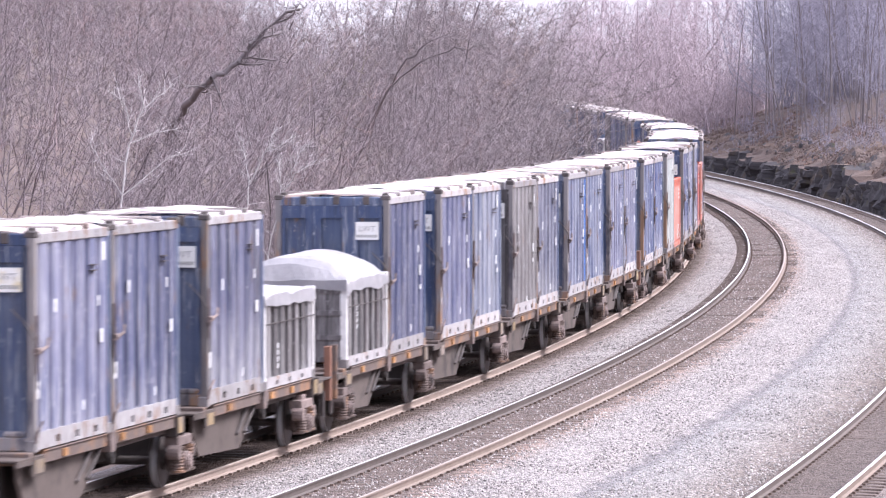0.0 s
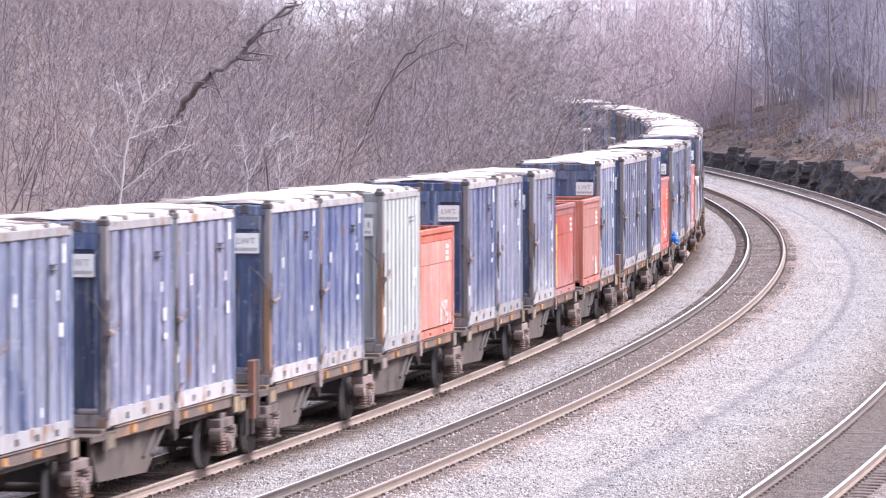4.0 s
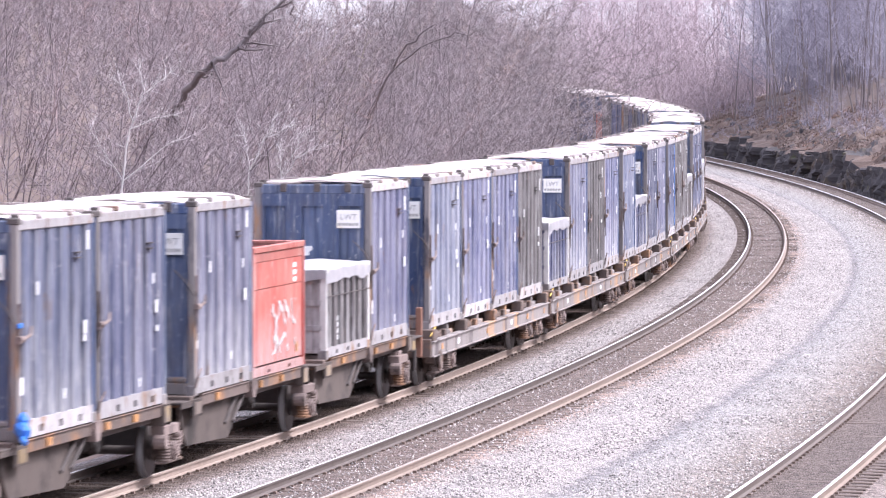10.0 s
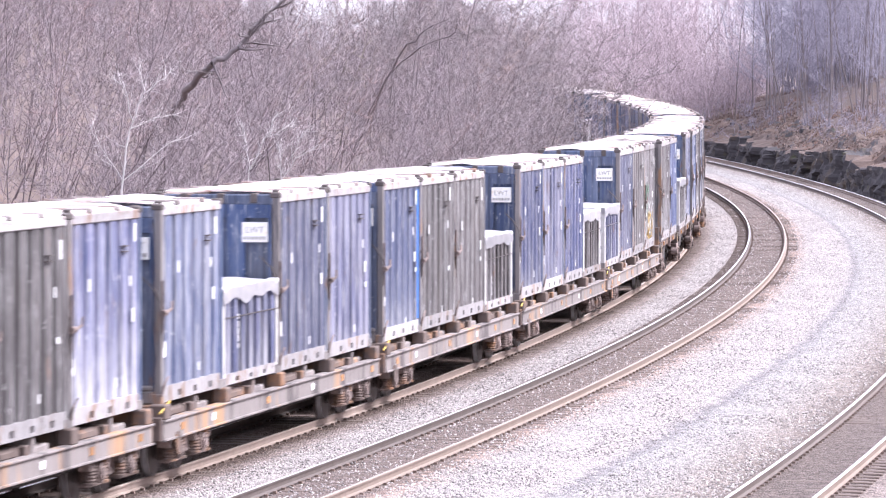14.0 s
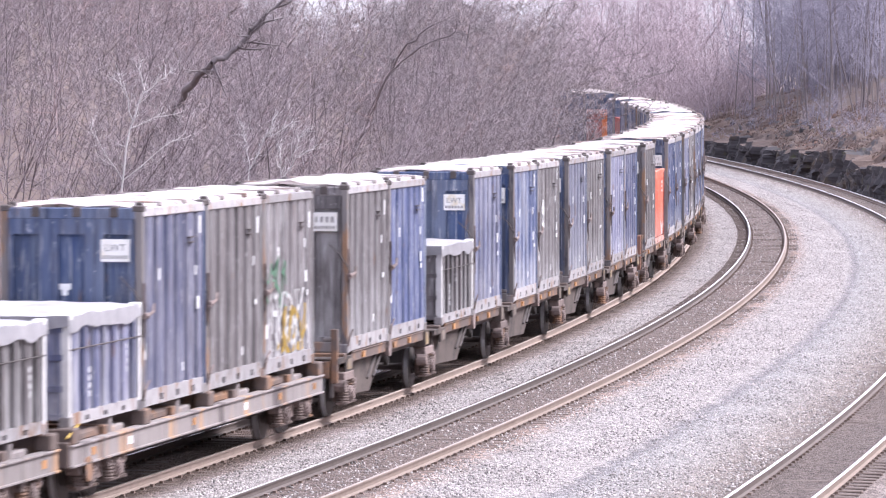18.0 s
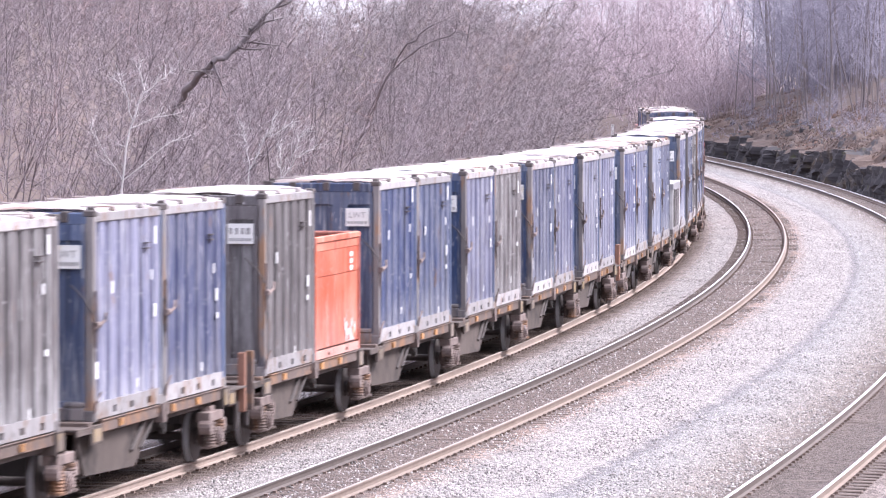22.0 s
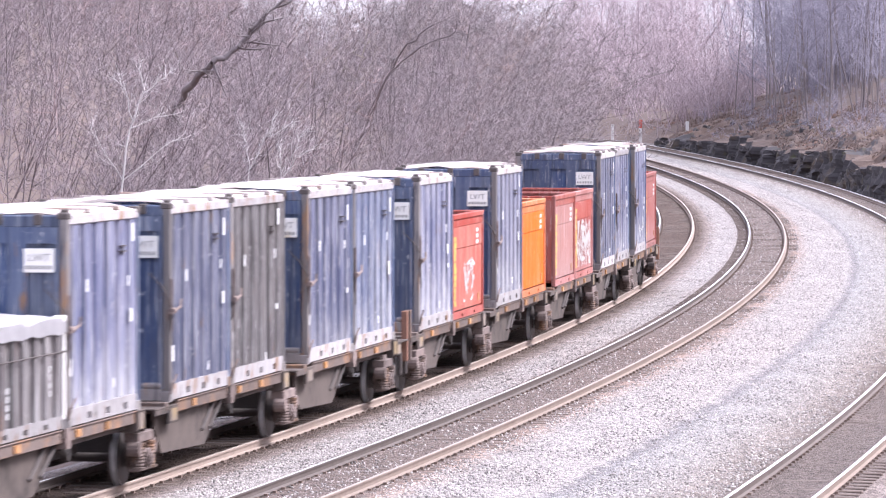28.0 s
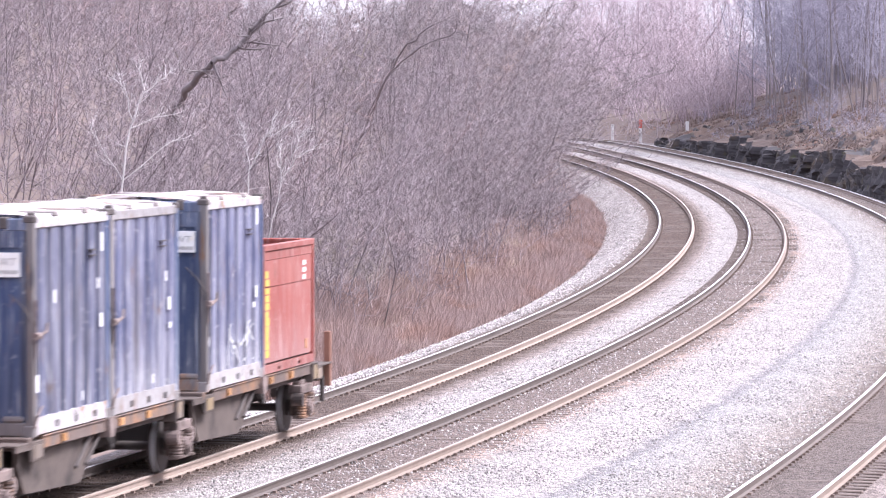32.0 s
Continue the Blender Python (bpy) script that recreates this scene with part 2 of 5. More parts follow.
    # Haze is mixed into the next two bark colours, bluish then pinkish.
    "bank_haze_bark": material("grey_bank_tree_bark", (0.265, 0.245, 0.305), (0.345, 0.322, 0.385), 0.6, 0.8, 0.9, 0, 0.0, vary=0.25, island=True),
    "far_haze_bark": material("dull_pink_grey_bark", (0.33, 0.262, 0.292), (0.41, 0.338, 0.36), 0.4, 0.8, 0.9, 0, 0.0, vary=0.22, island=True),
    "bracken": material("dead_bracken_stems", (0.41, 0.305, 0.28), (0.30, 0.232, 0.222), 0.8, 0.8, 0.95, 0, 0.0, 40, (1, 1, 1), (0.36, 0.24, 0.20), 0.4, (0.50, 0.62), vary=0.4, island=True),
    "litter": material("dead_leaves_and_grass", (0.25, 0.18, 0.155), (0.18, 0.142, 0.13), 0.6, 0.8, 0.95, 0, 0.0, 40, (1, 1, 1), (0.33, 0.195, 0.145), 0.3, (0.56, 0.68), vary=0.4, island=True),
    "rock": material("dark_mossy_rock", (0.042, 0.039, 0.046), (0.085, 0.077, 0.08), 1.6, 0.8, 0.9, 0, 0.6, 5, (1, 1, 1), (0.11, 0.084, 0.062), 0.7, (0.54, 0.68), fourth=((0.07, 0.075, 0.045), 1.4, 0.60, 0.70)),
    "soil": material("leaf_litter_hillside", (0.165, 0.122, 0.107), (0.105, 0.084, 0.079), 2.2, 0.7, 0.95, 0, 0.9, 6.0, (1, 1, 1), (0.165, 0.115, 0.092), 0.25, (0.5, 0.7)),
    "marker": material("white_post_paint", (0.78, 0.77, 0.76), (0.6, 0.58, 0.57), 6, 0.6, 0.6, 0, 0.0),
    "marker_red": material("red_post_paint", (0.62, 0.10, 0.07), (0.5, 0.09, 0.07), 6, 0.6, 0.6, 0, 0.0),
}


# ---- the line of the tracks ----
V, ACC = 15.817, 0.01275           # the train's speed and slight gain
KNOT0, KNOT = -21.6, 37.8
CURVATURE = [0.00065, 0.00105, 0.0011, 0.00113, 0.00135, 0.00138, 0.00141, 0.00151, 0.00163]
S = np.arange(-620.0, 1000.0, 1.0)
kap = np.interp(S, KNOT0 + KNOT * np.arange(9), CURVATURE)
kap[(S < -60)] = 0.0
kap[S > 420] = 0.0
zero = int(np.argmin(abs(S)))
TH = np.concatenate([[0], np.cumsum((kap[1:] + kap[:-1]) / 2)])
TH += 1.38757 - TH[zero]
mid = (TH[1:] + TH[:-1]) / 2
CX = np.concatenate([[0], np.cumsum(np.cos(mid))])
CY = np.concatenate([[0], np.cumsum(np.sin(mid))])
CX += -3.67103 - CX[zero]
CY += 91.87623 - CY[zero]
qq = (np.clip(S, -45, 270) - 60) / 100
CZ = -0.16294 * qq + 0.34188 * qq ** 2 + 0.03073 * qq ** 3 + 0.00094 * np.clip(CY, 0, 370)


def along(s, lat=0.0, z=0.0):
    """World place at s metres along the line, lat metres to its right, z above the rail tops."""
    x, y, th, h = (np.interp(s, S, a) for a in (CX, CY, TH, CZ))
    return x + np.sin(th) * lat, y - np.cos(th) * lat, h + z


def line_pose(s, z=0.0, lat=0.0):
    x, y, h = along(s, lat, z)
    slope = (np.interp(s + 4, S, CZ) - np.interp(s - 4, S, CZ)) / 8
    return pose(x, y, h, 0, -math.degrees(math.atan(slope)), math.degrees(np.interp(s, S, TH)))


D2, D3, Z2, Z3 = 3.99, 11.26, 0.048, -0.43


# ---- mesh helpers ----
def mesh_of(name, verts, faces, mats, smooth=False, index=None):
    me = bpy.data.meshes.new(name)
    me.from_pydata([tuple(map(float, v)) for v in verts], [], [tuple(map(int, f)) for f in faces])
    for m in (mats if isinstance(mats, (list, tuple)) else [mats]):
        me.materials.append(m)
    if index is not None:
        me.polygons.foreach_set("material_index", index)
    if smooth:
        me.polygons.foreach_set("use_smooth", [True] * len(me.polygons))
    me.update()
    return me


def big_mesh(name, verts, faces, mat, tris=None):
    """A mesh from numpy arrays of points and of faces, with triangles besides where given."""
    me = bpy.data.meshes.new(name)
    loops, sizes = faces.ravel(), np.full(len(faces), faces.shape[1])
    if tris is not None:
        loops, sizes = np.concatenate([loops, tris.ravel()]), np.concatenate([sizes, np.full(len(tris), 3)])
    me.vertices.add(len(verts))
    me.vertices.foreach_set("co", np.asarray(verts, np.float32).ravel())
    me.loops.add(len(loops))
    me.loops.foreach_set("vertex_index", loops.astype(np.int32))
    me.polygons.add(len(sizes))
    me.polygons.foreach_set("loop_start", (np.cumsum(sizes) - sizes).astype(np.int32))
    me.update(calc_edges=True)
    me.materials.append(mat)
    return me


def box_bm(boxes, bevel=0.0):
    """One bmesh of boxes (x0, x1, y0, y1, z0, z1)."""
    bm = bmesh.new()
    for x0, x1, y0, y1, z0, z1 in boxes:
        r = bmesh.ops.create_cube(bm, size=1.0, matrix=Matrix.Translation(((x0 + x1) / 2, (y0 + y1) / 2, (z0 + z1) / 2))
                                  @ Matrix.Diagonal((abs(x1 - x0), abs(y1 - y0), abs(z1 - z0), 1)))
    if bevel:
        bmesh.ops.bevel(bm, geom=bm.edges[:], offset=bevel, segments=1, affect='EDGES')
    return bm


def cyl_bm(p, axis, r, length, n=16, r2=None):
    bm = bmesh.new()
    turn = Vector((0, 0, 1)).rotation_difference(Vector(axis)).to_matrix().to_4x4()
    bmesh.ops.create_cone(bm, cap_ends=True, segments=n, radius1=r, radius2=r if r2 is None else r2, depth=length,
                          matrix=Matrix.Translation(p) @ turn)
    return bm


def part(name, bm, mat, parent, label=""):
    """Links a bmesh as one mesh object under a thing or a part."""
    me = bpy.data.meshes.new(name)
    bm.to_mesh(me)
    bm.free()
    me.materials.append(mat)
    ob = new(name, me)
    ob.parent = parent
    if label:
        ob["label"] = label
    return ob


def part_mesh(name, me, parent, label=""):
    ob = new(name, me)
    ob.parent = parent
    if label:
        ob["label"] = label
    return ob


def twin(ob, x=0.0, y=0.0, z=0.0, rz=0.0):
    """Another piece on the same mesh, moved."""
    o = new(ob.name.split(".")[0], ob.data)
    o.parent = ob.parent
    o.matrix_basis = pose(x, y, z, 0, 0, rz) @ ob.matrix_basis
    if "label" in ob:
        o["label"] = ob["label"]
    return o


def merge(*bms):
    bm = bms[0]
    for other in bms[1:]:
        me = bpy.data.meshes.new("joined")
        other.to_mesh(me)
        other.free()
        bm.from_mesh(me)
        bpy.data.meshes.remove(me)
    return bm


# ---- ground ----
LEFT_PROFILE = [(-400, 60), (-120, 34), (-60, 17), (-30, 8.0), (-16, 3.2), (-10, 0.6), (-6, -0.75), (-4.2, -0.95), (-3.0, -0.9)]
RIGHT_PROFILE = [(12.6, -1.3), (15.2, -1.1), (16.6, 1.2), (19.5, 2.7), (27, 6.8), (45, 16.0), (90, 30), (400, 60)]
PROFILE = LEFT_PROFILE + [(0, -1.0), (6, -1.0), (11, -1.2)] + RIGHT_PROFILE


def ground_height(s, lat):
    """Height of the bare ground beside the line."""
    z = np.interp(lat, [p[0] for p in PROFILE], [p[1] for p in PROFILE])
    fade = 1 - np.clip((s - 215) / 110, 0, 1) * 0.93          # the wooded bank on the outside dies away round the bend
    z = np.where(lat > 15.5, 0.4 + (z - 0.4) * fade, z)
    return z + np.interp(s, S, CZ)


def build_ground():
    xs = np.concatenate([[-4000, -2200, -1200, -700, -450, -300, -200, -150, -120], np.arange(-100, 110, 2.5), [115, 130, 160, 220, 320, 480, 750, 1300, 2300, 4000]])
    ys = np.concatenate([[-4000, -2000, -1000, -500, -250, -120, -60, -30], np.arange(0, 440, 2.5), [450, 470, 500, 540, 600, 700, 850, 1100, 1600, 2500, 4000]])
    gx, gy = np.meshgrid(xs, ys)
    px, py = gx.ravel(), gy.ravel()
    near = np.empty(len(px), int)
    pick = np.arange(0, len(S), 2)
    for a in range(0, len(px), 4000):
        d = (px[a:a + 4000, None] - CX[pick]) ** 2 + (py[a:a + 4000, None] - CY[pick]) ** 2
        near[a:a + 4000] = pick[d.argmin(1)]
    lat = (px - CX[near]) * np.sin(TH[near]) - (py - CY[near]) * np.cos(TH[near])
    z = ground_height(S[near], lat)
    rough = np.array([noise.fractal((x * 0.05, y * 0.05, 3.1), 1.0, 2.0, 4) for x, y in zip(px, py)])
    z = z + rough * np.clip((abs(lat - 5) - 12) / 15, 0, 1) * 1.2
    nx, ny = len(xs), len(ys)
    idx = np.arange(nx * ny).reshape(ny, nx)
    f = np.stack([idx[:-1, :-1], idx[:-1, 1:], idx[1:, 1:], idx[1:, :-1]], -1).reshape(-1, 4)
    me = big_mesh("ground", np.stack([px, py, z], 1), f, M["soil"])
    me.polygons.foreach_set("use_smooth", [True] * len(me.polygons))
    tagged(new("ground", me), "brown leaf-littered hillside and verge beside the railway", "ground", kind="structure")


def ballast_material():
    """Pale crushed stone, dirtier along the rails; u holds metres across the formation."""
    m = bpy.data.materials.new("crushed_stone_ballast")
    m.use_nodes = True
    n, li = m.node_tree.nodes, m.node_tree.links
    b = n["Principled BSDF"]
    b.inputs["Roughness"].default_value = 0.95
    b.inputs["Specular IOR Level"].default_value = 0.2
    uv = n.new("ShaderNodeUVMap")
    uv.uv_map = "across"
    sep = n.new("ShaderNodeSeparateXYZ")
    li.new(uv.outputs[0], sep.inputs[0])
    co = n.new("ShaderNodeTexCoord")
    wob = n.new("ShaderNodeTexNoise")
    wob.inputs["Scale"].default_value, wob.inputs["Detail"].default_value = 1.1, 6.0
    li.new(co.outputs["Object"], wob.inputs["Vector"])
    a = n.new("ShaderNodeMath")
    a.operation, a.inputs[1].default_value = 'MULTIPLY_ADD', 0.7
    li.new(wob.outputs["Fac"], a.inputs[0])
    li.new(sep.outputs["X"], a.inputs[2])
    mr = n.new("ShaderNodeMapRange")
    mr.inputs["From Min"].default_value, mr.inputs["From Max"].default_value = -4.0 + 0.35, 16.0 + 0.35
    li.new(a.outputs[0], mr.inputs["Value"])
    ramp = n.new("ShaderNodeValToRGB")
    li.new(mr.outputs[0], ramp.inputs[0])
    brown, pale, dirty, grey = (0.19, 0.15, 0.136), (0.39, 0.355, 0.344), (0.29, 0.24, 0.22), (0.25, 0.235, 0.24)
    # Track 1's own oily brown, which also carries the shade under the train.
    oily_shade = (0.115, 0.083, 0.07)
    stops = [(-4, (0.24, 0.19, 0.165)), (-2.9, (0.34, 0.305, 0.295)), (-1.9, (0.34, 0.305, 0.295)), (-1.4, brown), (-1.0, oily_shade), (1.0, oily_shade), (1.45, dirty), (1.9, pale),
             (2.5, pale), (2.9, dirty), (3.2, brown), (4.9, brown), (5.2, (0.34, 0.25, 0.21)), (5.7, pale), (7.25, pale), (7.5, grey), (7.75, (0.36, 0.342, 0.338)),
             (8.7, (0.36, 0.335, 0.322)), (9.5, (0.30, 0.258, 0.235)), (10.3, (0.18, 0.145, 0.13)), (12.1, (0.16, 0.13, 0.12)), (12.8, dirty), (14, (0.30, 0.27, 0.26))]
    el = ramp.color_ramp.elements
    while len(el) < len(stops):
        el.new(0.5)
    for e, (p, c) in zip(el, stops):
        e.position = (p + 4) / 20
    for e, (p, c) in zip(el, stops):
        e.color = (*c, 1)
    vo = n.new("ShaderNodeTexVoronoi")
    vo.inputs["Scale"].default_value = 19.0
    li.new(co.outputs["Object"], vo.inputs["Vector"])
    bw = n.new("ShaderNodeSeparateColor")
    li.new(vo.outputs["Color"], bw.inputs[0])
    val = n.new("ShaderNodeMapRange")
    val.inputs["To Min"].default_value, val.inputs["To Max"].default_value = 0.40, 1.68
    li.new(bw.outputs[0], val.inputs["Value"])
    h = n.new("ShaderNodeHueSaturation")
    li.new(val.outputs[0], h.inputs["Value"])
    li.new(ramp.outputs[0], h.inputs["Color"])
    li.new(h.outputs[0], b.inputs["Base Color"])
    u = n.new("ShaderNodeBump")
    u.inputs["Strength"].default_value, u.inputs["Distance"].default_value = 1.0, 0.09
    u.invert = True
    li.new(vo.outputs["Distance"], u.inputs["Height"])
    li.new(u.outputs[0], b.inputs["Normal"])
    return m


BED = [(-3.6, -1.0), (-2.75, -0.62), (-2.0, -0.24), (-1.5, -0.17), (-0.6, -0.175), (0.6, -0.175), (1.4, -0.17), (2.0, -0.2), (2.6, -0.17),
       (3.4, -0.13), (4.6, -0.13), (5.4, -0.14), (6.3, -0.27), (7.2, -0.4), (7.5, -0.47), (7.9, -0.44), (8.8, -0.46), (9.8, -0.58), (10.6, -0.6), (11.9, -0.6),
       (12.7, -0.66), (13.2, -0.75), (13.7, -0.7), (14.0, -0.6)]
BED_LAT, BED_Z = [p[0] for p in BED], [p[1] for p in BED]


def build_bed():
    ss = np.concatenate([np.arange(-600, -60, 20), np.arange(-60, 300, 1.0), np.arange(300, 800, 10)])
    verts, faces, uvs = [], [], []
    k = len(BED)
    for s in ss:
        for lat, z in BED:
            j = noise.noise((s * 0.35, lat * 0.9, 0)) * 0.035
            verts.append(along(s, lat, z + j))
    for i in range(len(ss) - 1):
        for j in range(k - 1):
            faces.append((i * k + j, i * k + j + 1, (i + 1) * k + j + 1, (i + 1) * k + j))
    me = mesh_of("ballast", verts, faces, ballast_material(), True)
    layer = me.uv_layers.new(name="across")
    flat = np.empty(len(me.loops) * 2, np.float32)
    vi = np.empty(len(me.loops), np.int32)
    me.loops.foreach_get("vertex_index", vi)
    flat[0::2] = np.array(BED_LAT)[vi % k]
    flat[1::2] = ss[vi // k]
    layer.data.foreach_set("uv", flat)
    tagged(new("ballast", me), "pale crushed-stone ballast bed, dirty brown along the rails", "ballast", kind="structure")


def stones(name, n, s0, s1, lat0, lat1, size, seed, label):
    """Loose stones lying on the bed, one object."""
    rng = np.random.default_rng(seed)
    s = s0 + (s1 - s0) * rng.random(n) ** 1.9
    lat = rng.uniform(lat0, lat1, n)
    keep = (abs(lat - 7.5 - 0.15 * np.sin(s * 0.2)) > 0.2 + 0.25 * rng.random(n)) & (abs(lat - D2) > 1.15) | (rng.random(n) < 0.3)
    s, lat, n = s[keep], lat[keep], int(keep.sum())
    x, y, h = along(s, lat)
    z = h + np.interp(lat, BED_LAT, BED_Z)
    base = np.array([(1, 0, 0), (0, 1, 0), (-1, 0, 0), (0, -1, 0), (0, 0, 0.8), (0, 0, -0.6)], float)
    r = rng.uniform(*size, n)
    v = base[None] * r[:, None, None] * rng.uniform(0.55, 1.25, (n, 6, 1)) + rng.normal(0, 0.12, (n, 6, 3)) * r[:, None, None]
    ang = rng.uniform(0, 6.28, n)
    c, q = np.cos(ang)[:, None], np.sin(ang)[:, None]
    v = np.stack([v[..., 0] * c - v[..., 1] * q, v[..., 0] * q + v[..., 1] * c, v[..., 2]], -1)
    v += np.stack([x, y, z + r * 0.25], 1)[:, None]
    f = np.array([(0, 1, 4), (1, 2, 4), (2, 3, 4), (3, 0, 4), (1, 0, 5), (2, 1, 5), (3, 2, 5), (0, 3, 5)])
    faces = (f[None] + 6 * np.arange(n)[:, None, None]).reshape(-1, 3)
    tagged(new(name, big_mesh(name, v.reshape(-1, 3), faces, M["stone"])), label, "ballast stones", kind="stuff")


RAIL = [(-0.07, -0.16), (0.07, -0.16), (0.07, -0.145), (0.012, -0.125), (0.012, -0.045), (0.036, -0.035), (0.036, -0.006), (0.028, 0.0),
        (-0.028, 0.0), (-0.036, -0.006), (-0.036, -0.035), (-0.012, -0.045), (-0.012, -0.125), (-0.07, -0.145)]


def rail_mesh(lat, z, shiny=(7,), top="tread", web="rust_rail"):
    ss = np.concatenate([np.arange(-600, -60, 15), np.arange(-60, 300, 1.5), np.arange(300, 800, 10)])
    k = len(RAIL)
    verts = [along(s, lat + a, z + b) for s in ss for a, b in RAIL]
    faces, idx = [], []
    for i in range(len(ss) - 1):
        for j in range(k):
            n = (j + 1) % k
            faces.append((i * k + j, i * k + n, (i + 1) * k + n, (i + 1) * k + j))
            idx.append(1 if j in shiny else 0)
    return mesh_of("rail", verts, faces, [M[web], M[top]], False, idx)


def build_track(lat, z, label, tops):
    track = tagged(new("railway_track"), label, "railway track", "tracks", "structure")
    for side, (shiny, top) in zip((-0.7525, 0.7525), tops):
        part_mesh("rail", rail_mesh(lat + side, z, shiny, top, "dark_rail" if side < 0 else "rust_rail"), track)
    box = box_bm([(-0.13, 0.13, -1.28, 1.28, -0.30, -0.172)], 0.015)
    sleeper = bpy.data.meshes.new("sleeper")
    box.to_mesh(sleeper)
    box.free()
    sleeper.materials.append(M["sleeper"])
    rng = random.Random(int(lat * 10))
    far_v, far_f, clip_v, clip_f = [], [], [], []
    quad = [(0, 1, 3, 2), (4, 6, 7, 5), (0, 2, 6, 4), (1, 5, 7, 3), (2, 3, 7, 6), (0, 4, 5, 1)]

    def add(vs, fs, m, x0, x1, y0, y1, z0, z1):
        o = len(vs)
        vs.extend(m @ Vector((a, b, c)) for a in (x0, x1) for b in (y0, y1) for c in (z0, z1))
        fs.extend(tuple(o + i for i in q) for q in quad)

    for i in range(560):
        s = -45 + i * 0.65
        m = line_pose(s, z - rng.uniform(0, 0.012), lat)
        if i < 150:
            o = new("sleeper", sleeper)
            o.parent, o.matrix_basis = track, m @ pose(0, 0, 0, 0, 0, rng.uniform(-0.6, 0.6))
        else:
            add(far_v, far_f, m, -0.13, 0.13, -1.28, 1.28, -0.30, -0.172)
        for y in (-0.7525, 0.7525):
            for d in (-0.115, 0.115):
                add(clip_v, clip_f, m, -0.045, 0.045, y + d - 0.03, y + d + 0.03, -0.17, -0.128)
    tagged(part_mesh("far_sleepers", mesh_of("far_sleepers", far_v, far_f, M["sleeper"]), track), kind="stuff")
    tagged(part_mesh("rail_fastenings", mesh_of("rail_fastenings", clip_v, clip_f, M["clip"]), track, "dark rusty rail clips"), kind="stuff")


def rock_top(s):
    """Height of the rock's brow above the rails."""
    return (0.6 + 0.35 * min(1, max(0, (190 - s) / 60)) + 0.3 * noise.cell((s * 0.3, 0.5, 0.5)) + 0.95 * abs(noise.fractal((s * 0.05, 0, 7), 1.0, 2.0, 3))) * min(1, max(0.05, (266 - s) / 30))


def shelf_height(s, lat):
    """Uneven earth between the rock's brow and the wooded bank."""
    u = min(1.0, max(0.0, (lat - 14.2) / 4.6))
    level = float(np.interp(s, S, CZ))
    bank = float(ground_height(np.array(s), np.array(18.8))) - level
    lump = 0.9 * noise.fractal((s * 0.22, lat * 0.35, 6), 1.0, 2.0, 4) * math.sin(math.pi * min(1, u + 0.12))
    return rock_top(s) * (1 - u) + bank * u + lump + level


